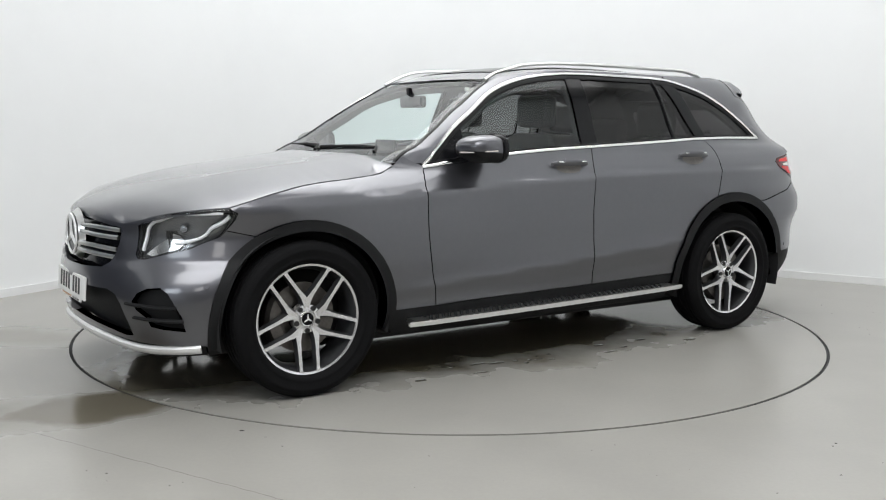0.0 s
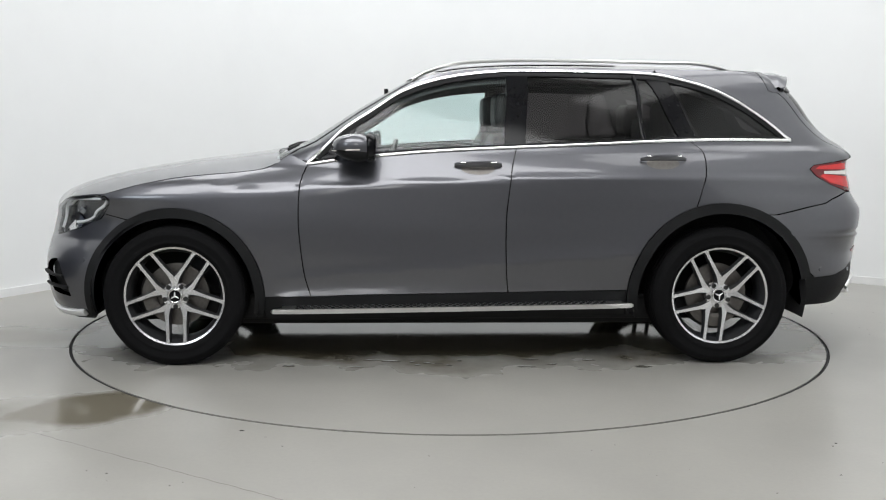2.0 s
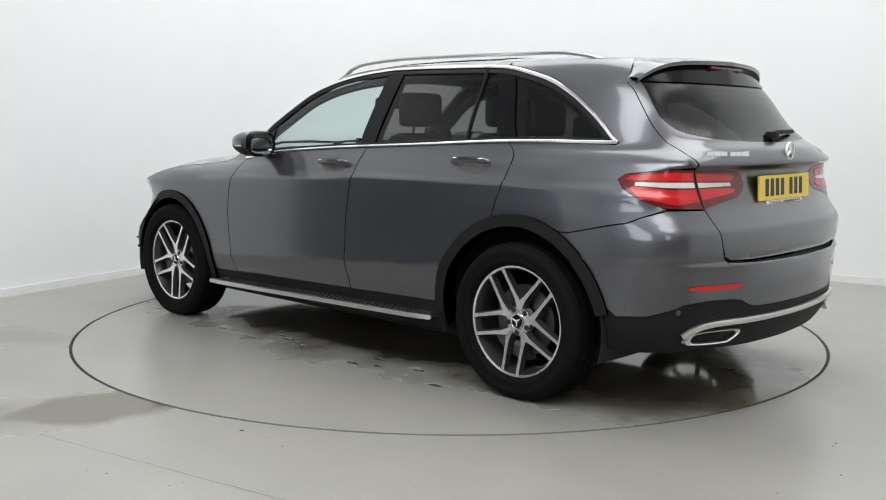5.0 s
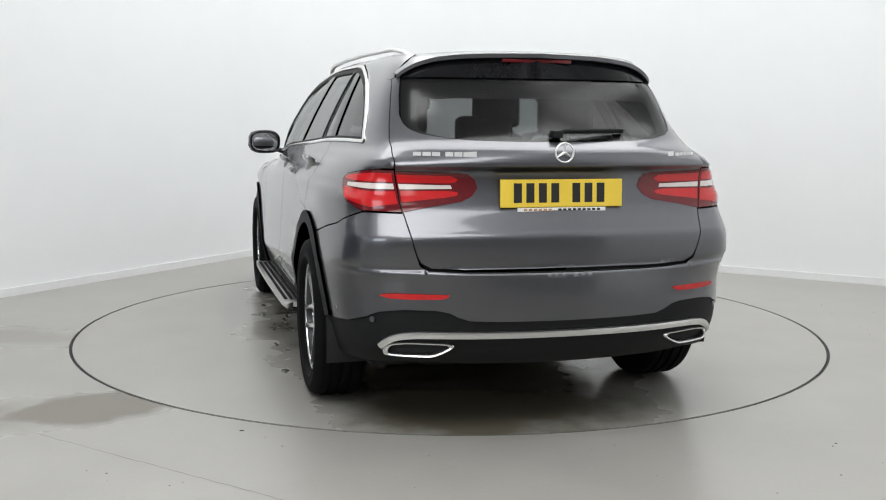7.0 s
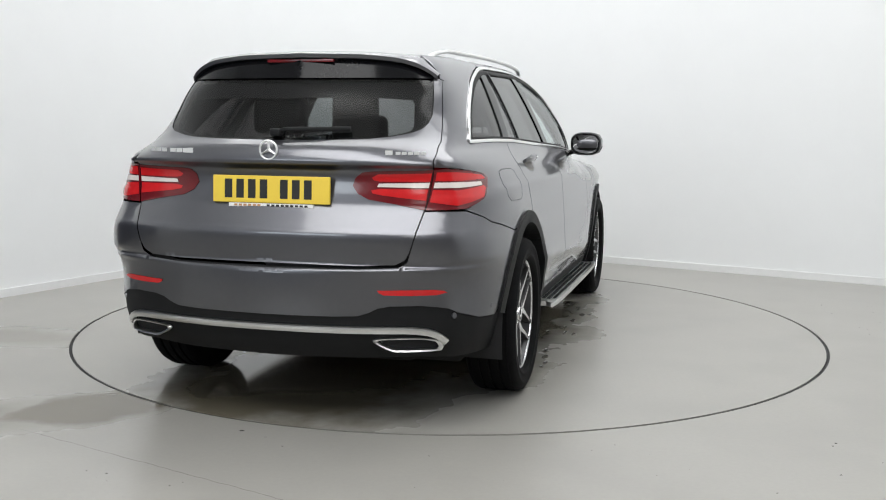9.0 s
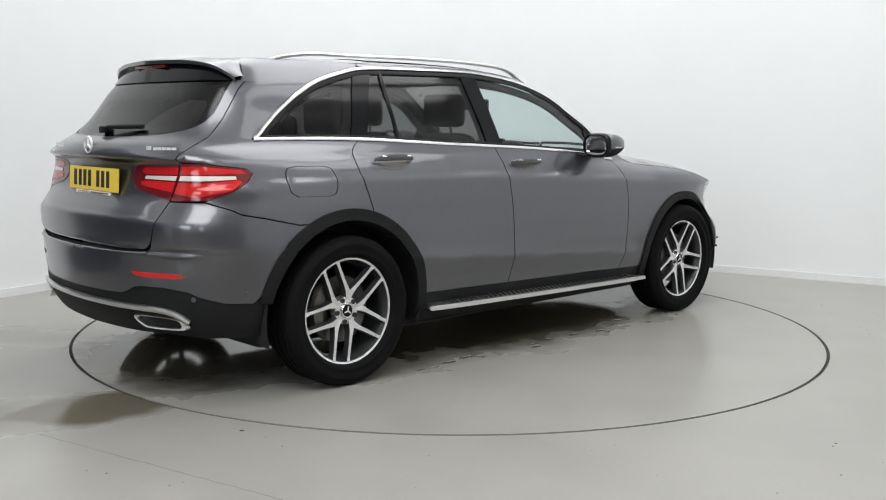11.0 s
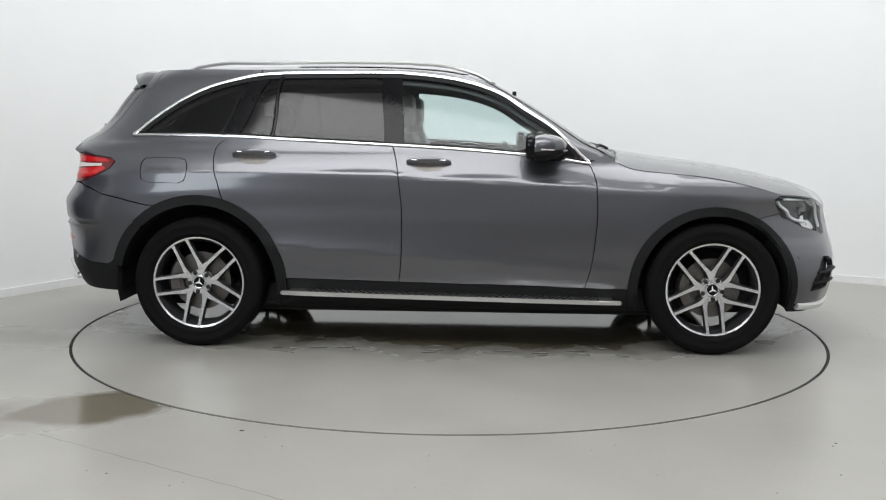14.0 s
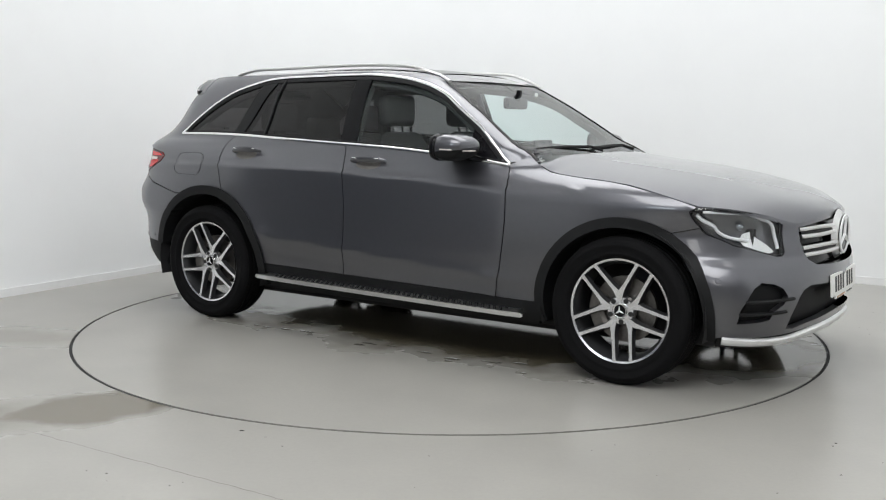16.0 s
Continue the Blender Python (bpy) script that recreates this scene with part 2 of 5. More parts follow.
bm = bmesh.new()
inner, low = disc(bm, RING + .009, 0), disc(bm, RING + .009, -.03)
outer = disc(bm, 16, 0)
for k in range(160):
    j = (k + 1) % 160
    bm.faces.new((inner[k], outer[k], outer[j], inner[j]))
    bm.faces.new((low[k], inner[k], inner[j], low[j]))
bm.faces.new(low)
tagged(mesh_ob("floor", bm, FLOOR, None, "grey sealed screed floor with damp brownish stains", False), kind="structure")
bm = bmesh.new()
top, bot = disc(bm, RING - .009, 0), disc(bm, RING - .009, -.028)
bm.faces.new(top)
for k in range(160):
    bm.faces.new((bot[k], bot[(k + 1) % 160], top[(k + 1) % 160], top[k]))
turntable = tagged(mesh_ob("turntable", bm, PLATE, None, "round flush turntable in the floor with damp tyre marks and painted shade under the car", False), category="turntable")
# water that has dripped along the sills
WATER = material("still_water", (.09, .085, .072), .04, 0, 0, 30, .1, 0, .6)
drip = random.Random(11)
for k in range(32):
    side = 1 if k % 2 else -1
    x = drip.uniform(-1.0, 1.1)
    y = .159 + side * drip.uniform(.80, 1.0)
    w, h = drip.uniform(.012, .06), drip.uniform(.008, .022)
    bm = bmesh.new()
    wob = [drip.uniform(.7, 1.25) for _ in range(10)]
    outline = [(x + w * wob[i] * math.cos(math.pi * i / 5), y + h * wob[i] * math.sin(math.pi * i / 5)) for i in range(10)]
    low = [bm.verts.new((a, b, .0002)) for a, b in outline]
    high = [bm.verts.new((x + (a - x) * .8, y + (b - y) * .8, .0022)) for a, b in outline]
    for i in range(10):
        bm.faces.new((low[i], low[(i + 1) % 10], high[(i + 1) % 10], high[i]))
    bm.faces.new(high)
    part("puddle", bm, WATER, turntable, "small clear puddle of water" if k == 0 else "")
bm = bmesh.new()
revolve(bm, [(RING - .009, -.005), (RING + .009, -.005)], 160)
for v in bm.verts:
    v.co = Vector((v.co.x, v.co.z, v.co.y))
tagged(mesh_ob("turntable_joint", bm, DARK, None, "dark narrow joint round the turntable", False), category="joint", kind="structure")

# a hairline crack and scattered grit on the floor
bm = bmesh.new()
rng = random.Random(5)
prev = None
for k in range(41):
    t = k / 40
    x, y = -1.76 + 1.32 * t, -2.24 - .80 * t + rng.uniform(-.004, .004)
    row = [bm.verts.new((x, y - .0012, .0008)), bm.verts.new((x, y + .0012, .0008))]
    if prev:
        bm.faces.new((prev[0], row[0], row[1], prev[1]))
    prev = row
tagged(mesh_ob("floor_crack", bm, material("crack_dirt", (.12, .115, .10), .8, 0, 0, 80, .3), None, "hairline crack in the floor", False), category="crack", kind="structure")
bm = bmesh.new()
for x, y, s in [(-.85, -2.23, .011), (1.56, -2.32, .008), (-.65, -2.42, .005), (1.44, -2.68, .006)] + [(rng.uniform(-3, 3), rng.uniform(-3.1, -2.3), rng.uniform(.002, .005)) for _ in range(40)] + [(rng.choice((-1, 1)) * rng.uniform(2.4, 3.0), rng.uniform(-1.5, .8), rng.uniform(.002, .005)) for _ in range(30)]:
    a = rng.uniform(0, 3)
    ring = [bm.verts.new((x + s * rng.uniform(.6, 1.4) * math.cos(a + b), y + s * .5 * rng.uniform(.6, 1.4) * math.sin(a + b), .0006)) for b in (0, 1.2, 2.5, 3.7, 5.0)]
    top = bm.verts.new((x, y, .0006 + s * .4))
    for k in range(5):
        bm.faces.new((ring[k], ring[(k + 1) % 5], top))
tagged(mesh_ob("grit", bm, material("dark_grit", (.05, .048, .045), .9, 0, 0, 80, .3), None, "specks of dark grit on the floor", False), category="grit", kind="stuff")
# ---- car body surface: plan contours stacked by height, as tables over (run, z) ----
def pchip(xs, ys):
    xs, ys = np.array(xs, float), np.array(ys, float)
    if xs[0] > xs[-1]:
        xs, ys = xs[::-1], ys[::-1]
    h, d = np.diff(xs), np.diff(ys) / np.diff(xs)
    m = np.empty(len(xs))
    m[0], m[-1] = d[0], d[-1]
    for i in range(1, len(xs) - 1):
        m[i] = 0 if d[i - 1] * d[i] <= 0 else 2 * d[i - 1] * d[i] / (d[i - 1] + d[i])

    def f(x):
        x = np.clip(np.asarray(x, float), xs[0], xs[-1])
        i = np.clip(np.searchsorted(xs, x) - 1, 0, len(h) - 1)
        t = (x - xs[i]) / h[i]
        return ((1 + 2 * t) * (1 - t) ** 2 * ys[i] + t * (1 - t) ** 2 * h[i] * m[i]
                + t * t * (3 - 2 * t) * ys[i + 1] + t * t * (t - 1) * h[i] * m[i + 1])
    return f


def curve(*pairs):
    return pchip([p[0] for p in pairs], [p[1] for p in pairs])


HALF = curve((.15, .76), (.20, .81), (.25, .845), (.30, .872), (.36, .890), (.42, .902), (.5, .912), (.6, .919), (.7, .918),
             (.8, .912), (.88, .906), (.945, .901), (.960, .897), (.974, .885), (.99, .878), (1.03, .861), (1.08, .841), (1.14, .815),
             (1.19, .793), (1.3, .742), (1.45, .663), (1.54, .602), (1.60, .54))
TAPER_F = curve((.88, 0), (.95, .02), (1.0, .07), (1.04, .15), (1.1, .18), (1.15, .16), (1.25, .12), (1.5, .10))
TAPER_R = curve((.3, .0), (.6, -.004), (.85, -.004), (1.0, .010), (1.08, .013), (1.12, .018), (1.18, .041), (1.3, .042), (1.45, .035))
NOSE_X = curve((.15, 2.10), (.2, 2.17), (.25, 2.22), (.3, 2.25), (.4, 2.27), (.5, 2.28), (.6, 2.275), (.7, 2.27), (.78, 2.25), (.83, 2.225),
               (.87, 2.18), (.92, 2.1), (1.0, 2.0), (1.1, 1.9))
NOSE_N = curve((.25, 8.5), (.4, 8.5), (.52, 7.5), (.6, 5.8), (.66, 4.4), (.75, 4.0), (.83, 5), (.87, 6.5), (1.0, 8), (1.1, 8))
SCREEN_X = curve((1.05, 1.05), (1.10, .95), (1.125, .90), (1.162, .805), (1.271, .63), (1.378, .46), (1.476, .29), (1.53, .19), (1.6, .02))
TAIL_X = curve((.15, 2.12), (.2, 2.2), (.25, 2.25), (.3, 2.31), (.4, 2.366), (.5, 2.386), (.6, 2.394), (.675, 2.390), (.684, 2.386), (.694, 2.354),
               (.705, 2.350), (.72, 2.352), (.80, 2.356), (.822, 2.354), (.85, 2.336), (.95, 2.276), (1.05, 2.256), (1.082, 2.264), (1.096, 2.302),
               (1.105, 2.306), (1.13, 2.300), (1.16, 2.283), (1.185, 2.245), (1.2, 2.22), (1.45, 2.0), (1.53, 1.93), (1.6, 1.8))
TAIL_N = curve((.25, 10), (.4, 11), (.58, 9.5), (.66, 11), (.69, 14), (.72, 18), (.9, 21), (1.08, 24), (1.146, 14), (1.2, 11), (1.24, 10.5), (1.45, 15), (1.6, 12))
RUN_F, RUN_R = 2.9, -3.1
RUNS = np.linspace(RUN_R, RUN_F, 1201)


# shoulder and lower door creases run slightly uphill to the tail; the flanks draw in behind the rear wheels
SHOULDER = curve((1.25, 0), (1.08, -.036), (.78, -.028), (.5, -.011), (-.5, .031), (-.8, .039), (-1.4, .043), (-1.9, .02), (-2.2, 0))
SHOULDER_BAND = curve((.80, 0), (.90, 1), (1.03, 1), (1.12, 0))
LOW_CREASE = curve((1.0, .450), (.80, .463), (-.885, .577), (-1.1, .59))
LOW_FADE = curve((1.05, 0), (.75, 1), (-.85, 1), (-1.15, 0))
TUCK = curve((.15, .10), (.3, .135), (.5, .16), (.78, .19), (.9, .25), (1.0, .155), (1.08, .11), (1.15, .055), (1.25, 0))


def contour(z, screen=False):
    """Half of the outline at height z, from the tail's middle to the nose's middle, by run."""
    kf, kr = TAPER_F(z), TAPER_R(z)
    xf = SCREEN_X(z) if screen else NOSE_X(z)
    sf, nf = (xf - .55, 12) if screen else (.9, NOSE_N(z))
    xr = -TAIL_X(z)
    sr, nr = (xr + 1.0 if z > 1.19 else -1.0 if z < 1.1 else -1.0 + (xr + 2.0) * (z - 1.1) / .09), TAIL_N(z)
    u = 1 - (1 - np.linspace(0, 1, 260)) ** 3
    end_r, end_f = sr + (xr - sr) * u[::-1], sf + (xf - sf) * u
    x = np.concatenate([end_r, np.linspace(sr, sf, 60)[1:-1], end_f])
    d = z - LOW_CREASE(x)
    half = HALF(z - SHOULDER(x) * SHOULDER_BAND(z)) + .017 * LOW_FADE(x) * np.where(d > 0, np.exp(-np.maximum(d, 0) / .06), np.maximum(0, 1 + d / .10))
    half = half - TUCK(z) * np.maximum(0, -x - 1.55) ** 2
    y = half - kf * np.maximum(0, np.minimum(x, 1.6) - .2) ** 2 - kr * np.maximum(0, -x - .6) ** 2
    y = y * np.sqrt(np.maximum(0, 1 - np.maximum(0, (x - sf) / (xf - sf)) ** nf))
    y = y * np.sqrt(np.maximum(0, 1 - np.maximum(0, (sr - x) / (sr - xr)) ** nr))
    s = np.concatenate([[0], np.cumsum(np.hypot(np.diff(x), np.diff(y)))])
    s -= np.interp(0, x, s)
    front = RUN_F if not screen else s[-1]
    s = np.where(s > 0, s * front / s[-1], s * RUN_R / s[0])
    return np.interp(RUNS, s, x), np.interp(RUNS, s, y)


class Skin:
    def __init__(self, z0, z1, screen):
        self.z0, self.step = z0, .005
        self.zs = np.arange(z0, z1 + .001, self.step)
        rows = [contour(z, screen) for z in self.zs]
        self.x, self.y = np.array([r[0] for r in rows]), np.array([r[1] for r in rows])

    def at(self, p, z):
        p, z = np.asarray(p, float), np.asarray(z, float)
        fi = np.clip((p - RUN_R) / (RUN_F - RUN_R) * 1200, 0, 1199.999)
        fj = np.clip((z - self.z0) / self.step, 0, len(self.zs) - 1.001)
        i, j = fi.astype(int), fj.astype(int)
        a, b = fi - i, fj - j
        mix = lambda t: (t[j, i] * (1 - a) + t[j, i + 1] * a) * (1 - b) + (t[j + 1, i] * (1 - a) + t[j + 1, i + 1] * a) * b
        return np.stack([mix(self.x), mix(self.y), z], -1)

    def normal(self, p, z):
        e, h = .012, .007
        d1, d2 = self.at(p + e, z) - self.at(p - e, z), self.at(p, z + h) - self.at(p, z - h)
        n = -np.cross(d1, d2)
        return n / np.maximum(1e-9, np.linalg.norm(n, axis=-1, keepdims=True))

    def run_x(self, x, z):
        j = int(round((z - self.z0) / self.step))
        j = min(max(j, 0), len(self.zs) - 1)
        return float(np.interp(x, self.x[j], RUNS))

    def run_y(self, y, z, front):
        j = int(round((z - self.z0) / self.step))
        j = min(max(j, 0), len(self.zs) - 1)
        k = np.argmin(np.abs(RUNS - (2.0 if front else -2.0)))
        return float(np.interp(-y, -self.y[j][k:], RUNS[k:]) if front else np.interp(y, self.y[j][:k], RUNS[:k]))


SIDE, TOP = Skin(.15, 1.6, False), Skin(1.04, 1.6, True)
# ---- car: panels cut from the body surface ----
from mathutils.geometry import delaunay_2d_cdt
OX, OY = .05, .159
car = tagged(new("car"), "dark grey metallic estate car with black wheel arches on a turntable", "car")


def sx(pairs, skin=None):
    """Outline points from (x, z) on the flank."""
    s = skin or SIDE
    return [(s.run_x(x, z), z) for x, z in pairs]


def fy(pairs):
    return [(SIDE.run_y(y, z, True), z) for y, z in pairs]


def ry(pairs):
    return [(SIDE.run_y(y, z, False), z) for y, z in pairs]


def arc(cx, cz, r, a0, a1, n=24, squash=1.0):
    out = []
    for k in range(n + 1):
        t = radians(a0 + (a1 - a0) * k / n)
        out.append((cx + r * math.cos(t), cz + r * squash * math.sin(t)))
    return out


def spline(pts, n=6):
    """A smooth line through the points."""
    p = [np.array(q, float) for q in pts]
    out = []
    for i in range(len(p) - 1):
        a, b, c, d = p[max(i - 1, 0)], p[i], p[i + 1], p[min(i + 2, len(p) - 1)]
        for k in range(n):
            t = k / n
            out.append(tuple(.5 * (2 * b + (c - a) * t + (2 * a - 5 * b + 4 * c - d) * t * t + (3 * b - a - 3 * c + d) * t ** 3)))
    out.append(tuple(p[-1]))
    return out


def dense(poly, step, closed=True):
    out = []
    n = len(poly)
    for i in range(n if closed else n - 1):
        a, b = np.array(poly[i]), np.array(poly[(i + 1) % n])
        k = max(1, int(math.ceil(np.linalg.norm(b - a) / step)))
        out += [tuple(a + (b - a) * j / k) for j in range(k)]
    if not closed:
        out.append(poly[-1])
    return out


def inside(pts, poly):
    """Even-odd test of many points."""
    x, y = pts[:, 0], pts[:, 1]
    hit = np.zeros(len(pts), bool)
    for i in range(len(poly)):
        (x0, y0), (x1, y1) = poly[i], poly[(i + 1) % len(poly)]
        if y0 == y1:
            continue
        hit ^= ((y0 > y) != (y1 > y)) & (x < (x1 - x0) * (y - y0) / (y1 - y0) + x0)
    return hit


def cut_sheet(outer, holes, gx, gz):
    """Triangles of a flat outline with holes, with a regular grid inside."""
    loops = [dense(outer, min(gx, gz))] + [dense(h, min(gx, gz)) for h in holes]
    verts, edges = [], []
    for lp in loops:
        k = len(verts)
        keep = [q for i, q in enumerate(lp) if np.hypot(q[0] - lp[i - 1][0], q[1] - lp[i - 1][1]) > 5e-4]
        verts += keep
        edges += [(k + i, k + (i + 1) % len(keep)) for i in range(len(keep))]
    o = np.array(verts)
    (x0, z0), (x1, z1) = o.min(0), o.max(0)
    g = np.array([(x, z) for x in np.arange(math.floor(x0 / gx) * gx, x1, gx) for z in np.arange(math.floor(z0 / gz) * gz, z1, gz)])
    ok = inside(g, loops[0])
    for h in loops[1:]:
        ok &= ~inside(g, h)
    g = g[ok]
    far = np.array([np.min(((o - q) / (gx, gz)) ** 2 @ np.ones(2)) > .2 for q in g]) if len(g) else []
    verts += [tuple(q) for q in (g[far] if len(g) else [])]
    r = delaunay_2d_cdt([Vector(v) for v in verts], edges, [], 0, 1e-6)
    v = np.array([tuple(q) for q in r[0]])
    f = np.array([t for t in r[2] if len(t) == 3])
    c = v[f].mean(1)
    ok = inside(c, loops[0])
    for h in loops[1:]:
        ok &= ~inside(c, h)
    return v, f[ok]


def panel(name, skin, outer, mat, parent, holes=(), label="", off=0.0, lip=.018, side=1, both=False, gx=.04, gz=.025, edge=.0):
    """A sheet of the body surface, with its edge turned in by lip. side -1: the right hand; both: across the middle."""
    v, f = cut_sheet(outer, holes, gx, gz)
    p, z = v[:, 0], v[:, 1]
    nor = skin.normal(p, z)
    co = skin.at(p, z) + nor * off
    # edge loops
    cnt = {}
    for t in f:
        for i in range(3):
            e = (t[i], t[(i + 1) % 3])
            cnt[e] = cnt.get(e, 0) + 1
    rim = [e for e in cnt if (e[1], e[0]) not in cnt]
    coords, normals, faces = [], [], []

    def add(sy):
        base = len(coords)
        coords.extend([(q[0], q[1] * sy, q[2]) for q in co])
        normals.extend([(q[0], q[1] * sy, q[2]) for q in nor])
        a, b, c = co[f[0][0]], co[f[0][1]], co[f[0][2]]
        tot = np.einsum("ij,ij->i", np.cross(co[f[:, 1]] - co[f[:, 0]], co[f[:, 2]] - co[f[:, 0]]), nor[f[:, 0]]).sum()
        flip = (tot < 0) ^ (sy < 0)
        for t in f:
            faces.append([base + k for k in (t[::-1] if flip else t)])
        if lip:
            for i, j in rim:
                if both and max(abs(co[i][1]), abs(co[j][1])) < .002:
                    continue
                k = len(coords)
                d = np.cross(co[j] - co[i], nor[i])
                d = d / max(1e-9, np.linalg.norm(d))
                for q in (co[i], co[j], co[j] - nor[j] * lip, co[i] - nor[i] * lip):
                    coords.append((q[0], q[1] * sy, q[2]))
                    normals.append((d[0], d[1] * sy, d[2]))
                faces.append([k, k + 1, k + 2, k + 3])
    if both:
        add(1)
        add(-1)
    else:
        add(side)
    me = bpy.data.meshes.new(name)
    me.from_pydata(coords, [], faces)
    me.polygons.foreach_set("use_smooth", [True] * len(me.polygons))
    me.normals_split_custom_set_from_vertices(normals)
    me.materials.append(mat)
    ob = new(name, me)
    ob.parent = parent
    return tagged(ob, label)


def on(skin, p, z, off=0.0, sy=1):
    q = skin.at(p, z) + skin.normal(np.array(p), np.array(z)) * off
    return (float(q[0]), float(q[1]) * sy, float(q[2]))


def bead(name, skin, line, width, height, mat, parent, off=0.0, sy=1, label="", sub=3):
    """A rounded moulding that follows a line on the body surface."""
    line = spline(line, sub)
    bm = bmesh.new()
    rings = []
    for i, (p, z) in enumerate(line):
        a, b = line[max(i - 1, 0)], line[min(i + 1, len(line) - 1)]
        A, B = Vector(on(skin, *a)), Vector(on(skin, *b))
        c, nn = Vector(on(skin, p, z, off)), Vector(skin.normal(np.array(p), np.array(z)))
        t = (B - A).normalized()
        s = t.cross(nn).normalized()
        rings.append([(q.x, q.y * sy, q.z) for q in (c - s * width / 2 - nn * height, c - s * width * .45 + nn * height * .6, c - s * width * .2 + nn * height,
                                                     c + s * width * .2 + nn * height, c + s * width * .45 + nn * height * .6, c + s * width / 2 - nn * height)])
    loft(bm, rings)
    bmesh.ops.recalc_face_normals(bm, faces=bm.faces[:])
    return part(name, bm, mat, parent, label)


GAP = .003
GATE = [(.413, .697), (.546, .703), (.586, .725), (.602, .755), (.623, .830), (.640, .912)]
GATE_UP = [(.671, 1.088), (.669, 1.12), (.667, 1.15), (.660, 1.19), (.645, 1.25), (.625, 1.34), (.606, 1.42), (.597, 1.457)]
DOOR_F = [(.745, 1.052), (.769, 1.007), (.784, .955), (.788, .905), (.792, .816), (.791, .728), (.780, .609), (.764, .489), (.733, .363)]
DOOR_B = [(-.346, 1.142), (-.322, 1.059), (-.309, .98), (-.300, .913), (-.287, .795), (-.284, .647), (-.289, .497), (-.302, .386)]
DOOR_C = [(-1.275, 1.184), (-1.332, 1.139), (-1.348, 1.096), (-1.346, 1.05), (-1.339, 1.0), (-1.291, .838)]
BELT = [(.745, 1.048), (.543, 1.079), (.246, 1.108), (-.05, 1.128), (-.346, 1.142), (-.643, 1.155), (-.941, 1.169), (-1.242, 1.183), (-1.547, 1.188), (-1.835, 1.187)]
ROOFLINE = [(.745, 1.056), (.66, 1.14), (.565, 1.231), (.412, 1.333), (.26, 1.431), (.107, 1.488), (-.047, 1.522), (-.2, 1.541), (-.352, 1.551), (-.505, 1.552),
            (-.81, 1.548), (-.963, 1.546), (-1.115, 1.538), (-1.266, 1.509), (-1.418, 1.465), (-1.57, 1.391), (-1.722, 1.287), (-1.835, 1.19)]
belt, roofline = curve(*BELT), curve(*ROOFLINE)
ARCH_F, ARCH_R = (1.437, .36, .452), (-1.437, .36, .488)


def shift(line, dx, dz=0):
    return [(x + dx, z + dz) for x, z in line]


def belt_part(x0, x1, dz=0.0, n=10):
    return [(x, float(belt(x)) + dz) for x in np.linspace(x0, x1, n)]


def roof_part(x0, x1, dz=0.0, n=24):
    return [(x, float(roofline(x)) + dz) for x in np.linspace(x0, x1, n)]


HEAD_LOW = [(1.786, .812), (1.819, .760), (1.886, .728), (1.95, .702), (2.018, .680)]
fdoor = spline(DOOR_F)
bdoor = spline(DOOR_B)
cdoor = spline(DOOR_C)
HOODGAP = [(.847, 1.105), (.907, 1.06), (.95, 1.037), (.998, 1.021), (1.148, 1.003), (1.298, .991), (1.449, .973), (1.6, .944), (1.70, .918), (1.79, .892)]
LAMP_OUT = sx([(1.79, .886), (1.758, .866), (1.765, .838), (1.786, .805)])
LAMP_LOW = sx([(1.786, .805), (1.819, .760), (1.891, .732), (1.94, .707)]) + fy([(.692, .682), (.612, .655), (.585, .657), (.570, .676)])
LAMP_IN = fy([(.570, .676), (.568, .72), (.567, .803)])
LAMP_TOP = fy([(.567, .803), (.61, .836), (.69, .858), (.76, .871)]) + sx([(1.90, .879), (1.84, .886), (1.79, .886)])

